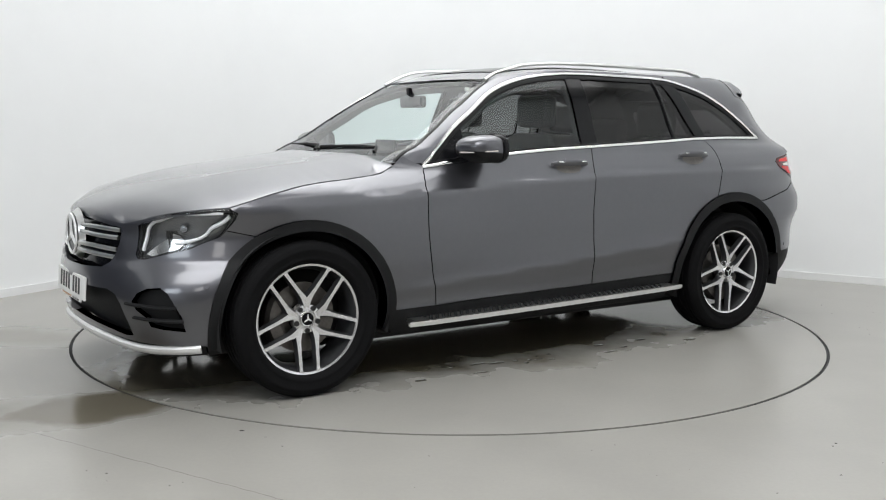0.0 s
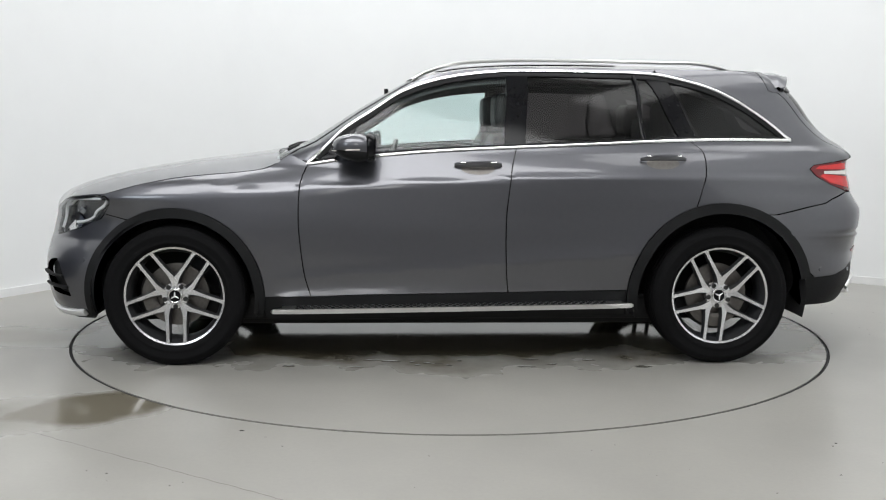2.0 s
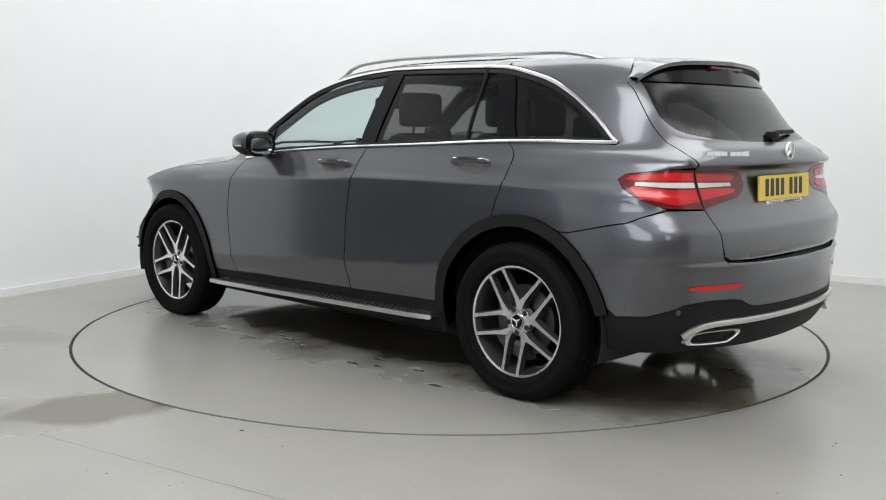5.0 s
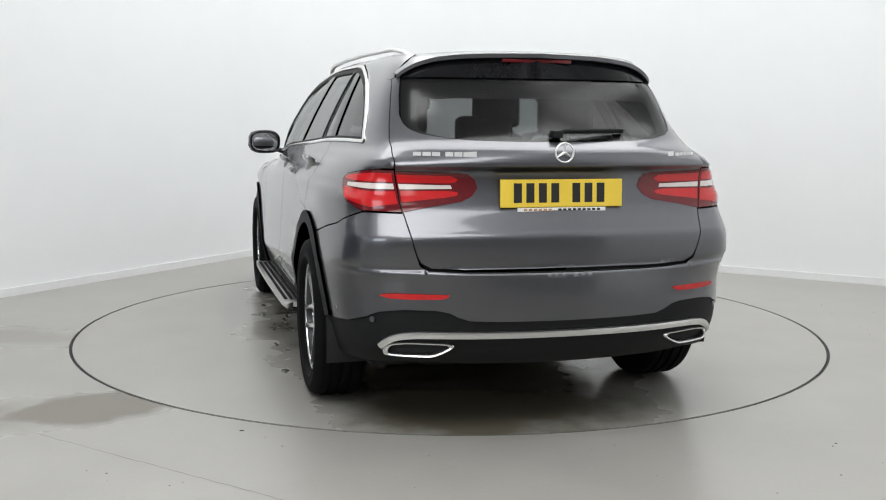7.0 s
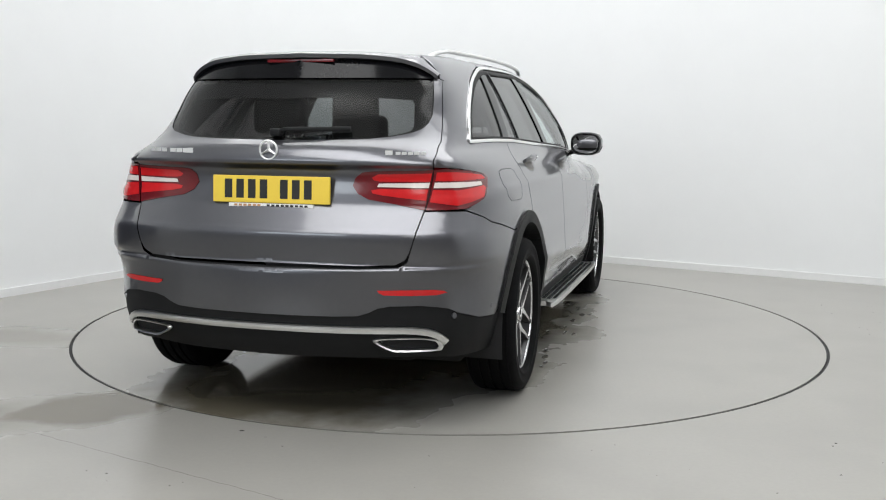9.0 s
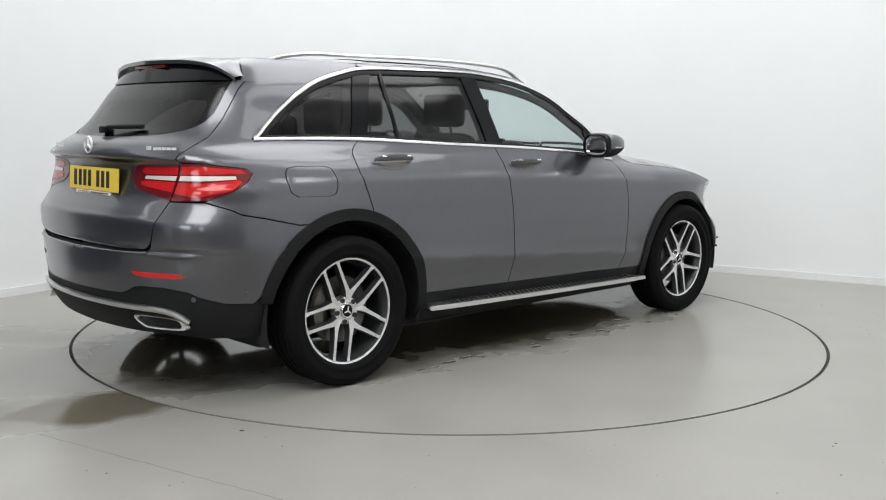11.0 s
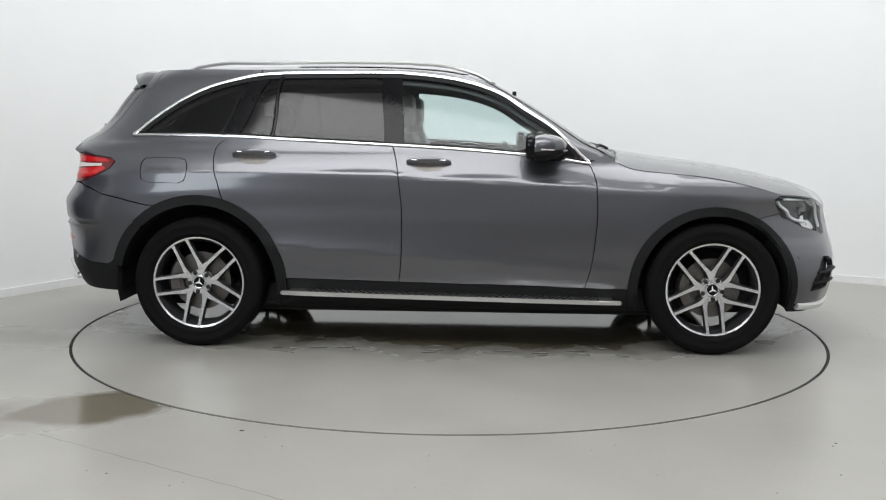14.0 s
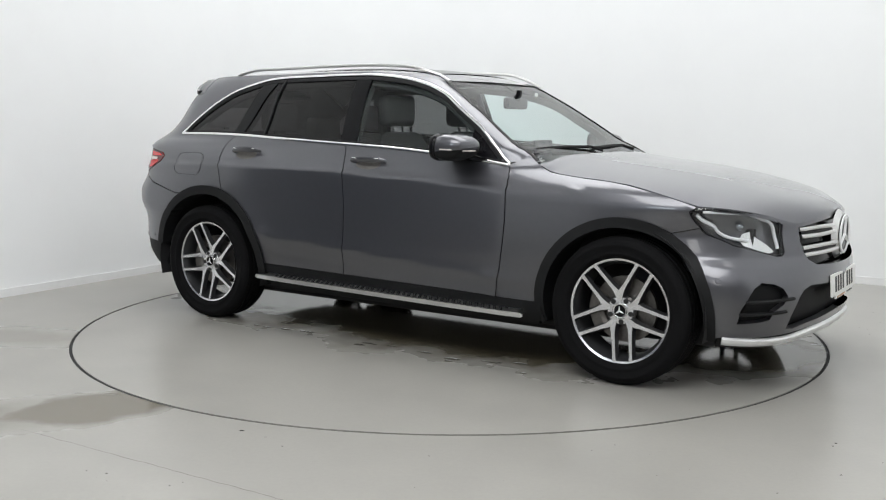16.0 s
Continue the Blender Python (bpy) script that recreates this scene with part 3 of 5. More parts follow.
for sy in (1, -1):
    # wing
    outer = sx(shift(fdoor, GAP)[::-1])
    outer += sx([(.80, 1.075)] + shift(spline(HOODGAP), -GAP * .3, -GAP)) + LAMP_OUT[1:]
    outer += sx([(1.80, .790), (1.658, .757)]) + sx(arc(*ARCH_F, 61, 180, 26)) + sx([(.972, .36)])
    panel("front_wing", SIDE, outer, PAINT, car, side=sy)
    # front door
    outer = sx(shift(fdoor, -GAP)) + sx([(.5, .372), (.1, .379), (-.298, .386)]) + sx(shift(bdoor, GAP)[::-1]) + sx(belt_part(-.34, .735, -.008))
    fd = panel("front_door", SIDE, outer, PAINT, car, side=sy)
    # rear door
    a = arc(*ARCH_R, 72, 2, 22)
    outer = sx(shift(bdoor, -GAP)) + sx([(-.6, .392), (-.95, .398)]) + sx([(x + GAP, z) for x, z in a[::-1] if z > .40]) + sx(shift(cdoor, GAP)[::-1]) + sx(belt_part(-1.265, -.352, -.008))
    rd = panel("rear_door", SIDE, outer, PAINT, car, side=sy)
    # quarter panel with the D-pillar
    outer = sx(shift(cdoor, -GAP)) + sx(arc(*ARCH_R, 73, 115, 10)) + sx([(-1.725, .803), (-1.896, .842), (-2.0, .862), (-2.043, .884)]) + ry([(.79, .918)])
    outer += sx([(-2.03, .957), (-1.95, 1.0), (-1.918, 1.037), (-1.945, 1.06)]) + ry([(.75, 1.084), (.715, 1.088)])
    outer += [(p + .006, z) for p, z in ry(GATE_UP)]
    outer += sx([(-1.755, 1.50), (-1.735, 1.54), (-1.725, 1.562), (-1.55, 1.567), (-1.4, 1.568), (-1.2, 1.567)])
    outer += sx([(-1.13, 1.566)] + roof_part(-1.135, -1.80, .012) + [(-1.86, 1.186), (-1.84, 1.176)] + belt_part(-1.8, -1.29, -.008))
    flap = sx([(-1.765, 1.0), (-1.762, 1.035), (-1.745, 1.058), (-1.693, 1.066), (-1.54, 1.064), (-1.505, 1.052), (-1.492, 1.02), (-1.495, .965), (-1.508, .935), (-1.54, .923), (-1.72, .926), (-1.755, .945)])
    panel("quarter_panel", SIDE, outer, PAINT, car, [flap] if sy < 0 else [], side=sy)
    if sy < 0:
        c = np.mean(flap, 0)
        panel("fuel_flap", SIDE, [tuple(c + (np.array(q) - c) * .965) for q in flap], PAINT, car, side=sy)
    # roof side rail and A-pillar
    zs = np.linspace(1.07, 1.50, 16)
    edge = []
    for z in zs:
        j = int(round((z - TOP.z0) / TOP.step))
        k = np.argmax(TOP.x[j] > TOP.x[j].max() - .5)
        edge.append((float(np.interp(-float(HALF(z)) * .860, -TOP.y[j][k:], RUNS[k:])), z))
    outer = sx([(.80, 1.07), (.742, 1.066)], TOP) + sx(roof_part(.735, -1.10, -.002, 40), TOP) + sx([(-1.13, 1.565)], TOP)
    outer += sx([(-.9, 1.572), (-.6, 1.574), (-.35, 1.572), (-.2, 1.565), (-.05, 1.548), (.07, 1.533)], TOP) + edge[::-1]
    panel("roof_side", TOP, outer, PAINT, car, side=sy, gx=.03)
    # black trim behind the belt glass: B-pillar, door frames
    outer = sx(roof_part(-.305, -.415, -.004, 6) + [(-.395, 1.146), (-.365, 1.144), (-.28, 1.139)], SIDE)
    panel("pillar_trim", SIDE, outer, GLOSS_BLACK, car, side=sy, label="gloss black centre pillar trim")
    outer = sx(roof_part(-1.05, -1.17, -.004, 6) + [(-1.33, 1.186), (-1.235, 1.184)], SIDE)
    panel("pillar_trim", SIDE, outer, GLOSS_BLACK, car, side=sy, label="gloss black rear pillar trim")
    # side windows, set in by 6 mm
    gl = sx(belt_part(.70, -.29, .004) + roof_part(-.31, .70, -.006, 30))
    w = panel("front_side_window", SIDE, gl, FRONT_GLASS, car, side=sy, off=-.006, lip=0, label="lightly tinted side window")
    gl = sx(belt_part(-.385, -1.26, .004) + [(-1.25, 1.20), (-1.09, 1.535)] + roof_part(-1.07, -.405, -.006, 16))
    w2 = panel("rear_side_window", SIDE, gl, PRIVACY, car, side=sy, off=-.006, lip=0, label="dark privacy glass side window")
    gl = sx(belt_part(-1.31, -1.80, .004) + roof_part(-1.79, -1.15, -.006, 20))
    w3 = panel("quarter_window", SIDE, gl, PRIVACY, car, side=sy, off=-.006, lip=0, label="dark privacy glass quarter window")
    for q in (w, w2, w3):
        q.visible_shadow = False
    bead("window_bar", SIDE, sx([(-1.0, 1.53), (-1.02, 1.36), (-1.035, 1.18)]), .022, .004, GLOSS_BLACK, w2, 0, sy)
    # window frames in black, seen behind the bright trim
    bead("window_seal", SIDE, sx(roof_part(.70, -1.80, -.020, 60)), .026, .003, BLACK_PLASTIC, car, -.001, sy)
    bead("window_seal", SIDE, sx(belt_part(.70, -1.80, .014, 30)), .012, .003, BLACK_PLASTIC, car, -.001, sy)
    bead("inner_trim", SIDE, sx(roof_part(.60, -1.75, -.030, 50)), .045, .012, LEATHER, car, -.040, sy, "black inner window trim")
    bead("inner_trim", SIDE, sx([(-.355, 1.53), (-.335, 1.14)]), .10, .012, LEATHER, car, -.040, sy, "black inner pillar trim")
    bead("inner_trim", SIDE, sx([(-1.15, 1.52), (-1.31, 1.18)]), .12, .012, LEATHER, car, -.040, sy, "black inner pillar trim")
    bead("inner_trim", SIDE, sx([(-1.62, 1.47), (-1.78, 1.36), (-1.92, 1.18)]), .26, .012, LEATHER, car, -.045, sy, "black inner rear pillar trim")
    # bright trim
    bead("belt_trim", SIDE, sx(belt_part(.755, -1.85, 0, 44)), .016, .006, CHROME, car, .002, sy, "bright chrome window trim")
    bead("window_trim", SIDE, sx(roof_part(.752, -1.845, 0, 70)), .019, .006, CHROME, car, .002, sy, "bright chrome window trim")
    # wheel arch mouldings
    for (cx, cz, r), wd, a0, a1 in ((ARCH_F, .050, -12, 192), (ARCH_R, .055, -10, 168)):
        ring = arc(cx, cz, r + .013, a0, a1, 44) + arc(cx, cz, r - wd + .012, a1, a0, 44)
        panel("arch_moulding", SIDE, sx([(x, max(z, .235)) for x, z in ring]), BLACK_PLASTIC, car, side=sy, off=.012, lip=.09, gx=.03, label="black plastic wheel arch moulding")
        bm = bmesh.new()
        revolve(bm, [(r - .02, .90), (r - .02, .55), (.05, .52)], 40, (-14, 194))
        for v in bm.verts:
            v.co = Vector((v.co.x + cx, v.co.y * sy, v.co.z + cz))
        part("wheel_arch_liner", bm, DARK, car)
    # sill
    outer = sx([(.975, .362), (.733, .359), (.1, .374), (-.302, .381), (-.95, .393), (-.935, .30), (-.93, .25), (0, .235), (.96, .225), (.985, .30)])
    panel("sill", SIDE, outer, BLACK_PLASTIC, car, side=sy, off=-.004, lip=.06, label="black plastic sill")
    # running board
    bm = bmesh.new()
    outl = [(.90, .80), (.87, .925), (.80, .975), (-.82, .975), (-.90, .925), (-.93, .80)]
    prism(bm, [(x, y) for x, y in spline(outl, 4)], -.012, .012)
    bmesh.ops.bevel(bm, geom=[e for e in bm.edges if abs(e.verts[0].co.z - e.verts[1].co.z) < .001], offset=.005, segments=2, affect="EDGES")
    tilt = lambda co: Vector((co.x, co.y * sy, co.z + .309 - .016 * co.x))
    for v in bm.verts:
        v.co = tilt(v.co)
    bmesh.ops.recalc_face_normals(bm, faces=bm.faces[:])
    rb = part("running_board", bm, SATIN, car, "brushed aluminium running board with rubber studs")
    for k in range(44):
        for row in range(3):
            x = .80 - k * .037 - (.018 if row == 1 else 0)
            bm = bmesh.new()
            bmesh.ops.create_cone(bm, cap_ends=True, segments=8, radius1=.0105, radius2=.008, depth=.006, matrix=Matrix.Translation((0, 0, 0)))
            if k == 0 and row == 0:
                stud = part("stud", bm, BLACK_PLASTIC, rb, "black rubber stud")
            else:
                bm.free()
                stud2 = new("stud", stud.data)
                stud2.parent = rb
            (stud if k == 0 and row == 0 else stud2).location = tilt(Vector((x, .893 + row * .029, .0145)))
    # door handles
    for nm, x0, x1, zc, dr in (("front", -.015, -.262, 1.040, fd), ("rear", -.995, -1.238, 1.072, rd)):
        bm = bmesh.new()
        rings = []
        for k in range(15):
            t = k / 14
            x, w = x0 + (x1 - x0) * t, math.sin(math.pi * (.07 + .86 * t)) ** .5
            c, nn = Vector(on(SIDE, SIDE.run_x(x, zc + .004), zc + .004)), Vector(SIDE.normal(np.array(SIDE.run_x(x, zc)), np.array(zc)))
            lift = .012 + .024 * math.sin(math.pi * t) ** .6
            up = Vector((0, 0, 1))
            rings.append([((c + nn * (lift + .011 * math.cos(a)) + up * (.019 * w * math.sin(a) + .004)).to_tuple()) for a in np.linspace(0, 2 * math.pi, 13)[:-1]])
        rings = [[(q[0], q[1] * sy, q[2]) for q in r] for r in rings]
        loft(bm, rings)
        bmesh.ops.recalc_face_normals(bm, faces=bm.faces[:])
        part("handle", bm, PAINT, dr, "body-coloured door handle")
        cup = [(x0 + (x1 - x0) * .5 + .088 * math.cos(a), zc - .008 + .030 * math.sin(a)) for a in np.linspace(0, 2 * math.pi, 25)[:-1]]
        panel("handle_recess", SIDE, sx(cup), STEEL, dr, side=sy, off=.0015, lip=0, gx=.02, gz=.012)
        bead("handle_strip", SIDE, sx([(x0 - .03, zc + .008), ((x0 + x1) / 2, zc + .007), (x1 + .03, zc + .008)]), .006, .002, CHROME, dr, .042, sy)

# bonnet: a crowned sheet over (x, y)
CROWN = curve((2.26, .80), (2.235, .835), (2.2, .865), (2.115, .903), (1.946, .954), (1.778, .994), (1.61, 1.024), (1.443, 1.048), (1.276, 1.069), (1.11, 1.088), (.93, 1.108), (.8, 1.12))
hoodgap = curve(*HOODGAP)


def hood_rim(x):
    """Half width and height of the bonnet's edge at x."""
    z = float(hoodgap(x)) if x < 1.79 else float(curve((1.79, .892), (1.90, .883), (1.99, .869), (2.06, .847), (2.10, .826), (2.155, .806), (2.19, .815), (2.225, .832))(x))
    j = int(round((z - SIDE.z0) / SIDE.step))
    k = np.argmin(np.abs(RUNS))
    return float(np.interp(x, SIDE.x[j][k:], SIDE.y[j][k:])), z


def hood_z(x, y, ye, ze):
    zc = float(CROWN(x))
    t = min(1, abs(y) / max(ye, 1e-6))
    dome = .006 * math.exp(-((abs(y) - .40 - .10 * (1.6 - x)) / .05) ** 2) * min(1, max(0, (2.1 - x) / .3))
    return ze + (zc - ze) * (1 - t ** 3.2) + dome * (1 - t)


bm = bmesh.new()
rows = []
for x in np.concatenate([np.linspace(.895, 2.12, 46), np.linspace(2.135, 2.222, 10)]):
    ye, ze = hood_rim(x)
    ye, ze = min(ye, .875) - .002, min(ze, 1.055)
    row = []
    for k in range(-24, 25):
        y = ye * math.sin(math.pi / 2 * k / 24)
        xx = x + (.07 * (1 - (y / ye) ** 2) if x < .9 else .07 * (1 - (y / ye) ** 2) * max(0, 1 - (x - .9) / .3))
        row.append((xx, y, hood_z(x, y, ye, ze + .001)))
    rows.append(row)
loft(bm, rows, closed=False, caps=False)
bmesh.ops.recalc_face_normals(bm, faces=bm.faces[:])
rimv = [e for e in bm.edges if e.is_boundary]
ext = bmesh.ops.extrude_edge_only(bm, edges=rimv)
for v in [g for g in ext["geom"] if isinstance(g, bmesh.types.BMVert)]:
    v.co.z -= .02
bmesh.ops.recalc_face_normals(bm, faces=bm.faces[:])
bonnet = part("bonnet", bm, PAINT, car)
if bonnet.data.polygons[0].normal.z < 0:
    bonnet.data.flip_normals()

# windscreen and its surround
zs = np.linspace(1.075, 1.515, 22)
edge = []
for z in zs:
    j = int(round((z - TOP.z0) / TOP.step))
    k = np.argmax(TOP.x[j] > TOP.x[j].max() - .5)
    edge.append((float(np.interp(-float(HALF(z)) * .864, -TOP.y[j][k:], RUNS[k:])), z))
mid = lambda z: float(RUNS[min(1200, int(np.argmax(TOP.x[int(round((z - TOP.z0) / TOP.step))] >= TOP.x[int(round((z - TOP.z0) / TOP.step))].max() - 1e-9)))])
outer = edge + [(mid(z), z) for z in zs[::-1]]
ws = panel("windscreen", TOP, outer, CLEAR, car, both=True, lip=0, off=-.004, gx=.05, gz=.03, label="clear raked windscreen")
ws.visible_shadow = False
for sy in (1, -1):
    bead("screen_seal", TOP, [(p - .006, z) for p, z in edge[::2]], .02, .003, GLOSS_BLACK, ws, 0, sy)
bm = bmesh.new()
rows = []
for k in range(-16, 17):
    y = .52 * k / 16
    x = .93 - .10 * (y / .7) ** 2
    rows.append([(x + .005, y, 1.088 - .06 * (y / .7) ** 2), (x - .005, y, 1.06 - .05 * (y / .7) ** 2), (x - .16, y, 1.07), (x - .14, y, 1.092)])
loft(bm, rows)
bmesh.ops.recalc_face_normals(bm, faces=bm.faces[:])
part("scuttle", bm, BLACK_PLASTIC, car, "black plastic scuttle below the windscreen", False)
for y0, y1, dx in ((.52, -.08, 0), (-.05, -.62, 0)):
    bm = bmesh.new()
    xx = lambda y: .915 - .10 * (y / .7) ** 2
    tube(bm, [(xx(y0) + .02, y0, 1.118), (xx(y0) - .03, y0 - .06, 1.14), (xx((y0 + y1) / 2) - .045, (y0 + y1) / 2, 1.142), (xx(y1) - .03, y1, 1.132)], .009, 6)
    part("front_wiper", bm, BLACK_PLASTIC, car, "black windscreen wiper")

# roof
ROOFC = curve((.225, 1.514), (.1, 1.553), (-.05, 1.583), (-.3, 1.603), (-.65, 1.613), (-1.0, 1.611), (-1.3, 1.604), (-1.6, 1.590), (-1.8, 1.574))
ROOFE = curve((.225, 1.505), (.1, 1.530), (-.02, 1.550), (-.2, 1.564), (-.35, 1.571), (-.6, 1.573), (-.9, 1.571), (-1.2, 1.568), (-1.4, 1.569), (-1.55, 1.568), (-1.72, 1.563), (-1.8, 1.555))


def roof_edge(x):
    z = float(ROOFE(x))
    j = int(round((z - TOP.z0) / TOP.step))
    return float(np.interp(x, TOP.x[j], TOP.y[j])) if x < .15 else float(np.interp(.15, TOP.x[j], TOP.y[j])) - (x - .15) * .3, z


def roof_sheet(name, xs, mat, frac=1.0, lift=0.0, label=""):
    bm = bmesh.new()
    jf = int(round((1.512 - TOP.z0) / TOP.step))
    kf = int(np.argmax(TOP.x[jf] > TOP.x[jf].max() - .3))
    rows = []
    for x in xs:
        ye, ze = roof_edge(x)
        zc = float(ROOFC(x))
        row = []
        for k in range(-20, 21):
            t = math.sin(math.pi / 2 * k / 20) * frac
            bow = (float(np.interp(-abs(ye * t), -TOP.y[jf][kf:], TOP.x[jf][kf:])) - .225) * max(0, (x + .25) / .475)
            row.append((x + bow, ye * t, ze + (zc - ze) * (1 - abs(t) ** 2.6) + lift))
        rows.append(row)
    loft(bm, rows, closed=False, caps=False)
    ob = part(name, bm, mat, car, label)
    if ob.data.polygons[0].normal.z < 0:
        ob.data.flip_normals()
    return ob


roof_sheet("roof", np.linspace(.225, -1.72, 44), PAINT)
roof_sheet("sunroof", np.linspace(.06, -.95, 24), GLOSS_BLACK, .80, .004, "black glass sunroof panel")
roof_sheet("headliner", np.linspace(.10, -1.65, 20), LINER, .97, -.03)
for sy in (1, -1):
    bm = bmesh.new()
    pts = []
    for t in np.linspace(0, 1, 26):
        x = .20 - 1.80 * t
        ye, ze = roof_edge(x)
        up = -.006 + .046 * min(1, max(0, math.sin(math.pi * t)) * 2.4) ** .6
        pts.append((x, sy * (ye - .020 - .05 * t ** 3), ze + up))
    tube(bm, pts, .012, 8, (.014, .010))
    rail = part("roof_rail", bm, SATIN, car, "satin aluminium roof rail")
# small sticker at the top of the windscreen
bm = bmesh.new()
box(bm, .232, .235, .405, .445, 1.445, 1.465)
part("sticker", bm, WHITE_PLATE, ws, "small white windscreen sticker", False)
# ---- car: nose ----
GRILLE = [(0, .838), (.152, .829), (.30, .816), (.445, .801), (.468, .78), (.472, .718), (.460, .67), (.440, .632), (.385, .605), (.2, .592), (0, .589)]
INTAKE = [(0, .505), (.300, .507), (.46, .514), (.525, .497), (.560, .460), (.597, .377), (.607, .318), (.56, .312), (.453, .326), (.25, .338), (0, .346)]
CORNER = [(.66, .515), (.70, .538), (.752, .546), (.785, .522), (.803, .49), (.826, .42), (.832, .352), (.76, .360), (.715, .37), (.705, .41), (.66, .44), (.635, .475)]
# the bumper skin is one outline from the bonnet lip down past both openings
outer = fy(GRILLE[::-1][:1]) + fy(GRILLE[::-1][1:8]) + fy([(.472, .802)]) + fy([(.50, .806), (.561, .805)]) + LAMP_IN[::-1][1:] + LAMP_LOW[::-1][1:]
outer += sx([(1.80, .786), (1.658, .753)]) + sx(arc(*ARCH_F, 58, -12, 22)) + sx([(1.905, .280)]) + fy([(.80, .282), (.72, .284), (.626, .288), (.39, .300), (.17, .303), (0, .305)])
outer += fy(INTAKE[::-1]) + fy([(0, .54)])
panel("front_bumper", SIDE, outer, PAINT, car, [fy(CORNER)], both=True, gx=.03, gz=.02, lip=.03)
outer = fy([(.475, .79), (.475, .825)] + [(.3, .838), (0, .852)] + [(0, .575), (.40, .59), (.485, .64)])
grille = panel("grille", SIDE, outer, GLOSS_BLACK, car, both=True, off=-.055, lip=0, label="dark radiator grille with silver louvres")
panel("lower_grille", SIDE, fy([(0, .52), (.47, .53), (.58, .47), (.63, .30), (.3, .31), (0, .33)]), BLACK_PLASTIC, car, both=True, off=-.05, lip=0, label="black lower air intake")
for sy in (1, -1):
    ci = panel("corner_intake", SIDE, fy([(.61, .56), (.76, .565), (.86, .34), (.61, .34)]), BLACK_PLASTIC, car, off=-.035, lip=0, side=sy, label="black corner air intake")
    for z0, y0, y1 in ((.460, .602, .815), (.402, .642, .826)):
        bead("intake_fin", SIDE, fy([(y0, z0 + .004), ((y0 + y1) / 2, z0), (y1, z0 - .002)]), .014, .010, BLACK_PLASTIC, ci, .002, sy)
    for z0 in (.762, .675):
        for dz, y1 in ((.018, .452), (-.018, .446)):
            bead("louvre", SIDE, fy([(.09, z0 + dz * .8), (.25, z0 + dz), (y1, z0 + dz * .9 - .004)]), .020, .009, SATIN, grille, -.012, sy, "satin silver louvre")
        bead("louvre", SIDE, fy([(.10, z0), (.25, z0), (.43, z0 - .003)]), .018, .005, GLOSS_BLACK, grille, -.022, sy)
    # headlamp
    out = LAMP_OUT + LAMP_LOW[1:] + LAMP_IN[1:] + LAMP_TOP[1:-1]
    hl = panel("headlamp", SIDE, out, LAMP_GREY, car, side=sy, off=-.05, lip=0, label="clear headlamp with silver light guides")
    c = np.mean(out, 0)
    lens = panel("lens", SIDE, [tuple(c + (np.array(q) - c) * .985) for q in out], LENS, hl, side=sy, off=.001, lip=.004, gx=.02, gz=.015)
    lens.visible_shadow = False
    bead("lamp_surround", SIDE, [tuple(c + (np.array(q) - c) * .975) for q in out + out[:1]], .012, .01, GLOSS_BLACK, hl, -.012, sy, sub=2)
    bead("light_guide", SIDE, fy([(.590, .695), (.590, .745), (.605, .800), (.66, .838), (.74, .856)]) + sx([(1.90, .860), (1.82, .864)]), .014, .006, LAMP_SILVER, hl, -.016, sy, "silver light guide")
    bead("light_guide", SIDE, sx([(1.79, .84), (1.82, .815), (1.86, .79), (1.88, .765), (1.93, .745)]) + fy([(.70, .735)]), .016, .008, LAMP_SILVER, hl, -.02, sy, "silver light guide")
    panel("reflector", SIDE, fy([(.598, .682), (.625, .676), (.665, .690), (.715, .712), (.728, .738), (.712, .760), (.685, .768), (.662, .748), (.630, .720)]), CHROME, hl, side=sy, off=-.034, lip=.012, gx=.02, gz=.012, label="bright bowl-shaped lamp reflector")
    bead("reflector_rib", SIDE, fy([(.61, .815), (.68, .835), (.75, .846)]) + sx([(1.90, .848)]), .012, .006, LAMP_SILVER, hl, -.034, sy)
    for yy, zz, r in ((.725, .785, .020),):
        bm = bmesh.new()
        bmesh.ops.create_uvsphere(bm, u_segments=20, v_segments=12, radius=r)
        p = on(SIDE, SIDE.run_y(yy, zz, True), zz, -.036, sy)
        bmesh.ops.translate(bm, verts=bm.verts, vec=p)
        part("projector", bm, PROJECTOR, hl, "glassy projector lens")
    # splitter
    bead("splitter", SIDE, fy([(0, .288), (.17, .283), (.39, .275), (.547, .260), (.65, .257), (.76, .262)]) + sx([(1.92, .268)]), .042, .012, BADGE, car, .006, sy, "bright front splitter strip")
    panel("front_valance", SIDE, fy([(0, .305), (.39, .30), (.626, .288), (.80, .282)]) + sx([(1.905, .280), (1.88, .22)]) + fy([(.6, .2), (.3, .22), (0, .24)]), BLACK_PLASTIC, car, side=sy, off=-.012, lip=.05)
    for q in (sx([(1.908, .552)]), ry([(.76, .49)]), sx([(-1.99, .505)])):
        bm = bmesh.new()
        p, z = q[0]
        n = Vector(SIDE.normal(np.array(p), np.array(z)))
        bmesh.ops.create_cone(bm, cap_ends=True, segments=18, radius1=.0125, radius2=.011, depth=.004, matrix=n.to_track_quat("Z", "Y").to_matrix().to_4x4())
        bmesh.ops.translate(bm, verts=bm.verts, vec=on(SIDE, p, z, .001))
        for v in bm.verts:
            v.co.y *= sy
        bmesh.ops.recalc_face_normals(bm, faces=bm.faces[:])
        part("parking_sensor", bm, PAINT, car, smooth=False)


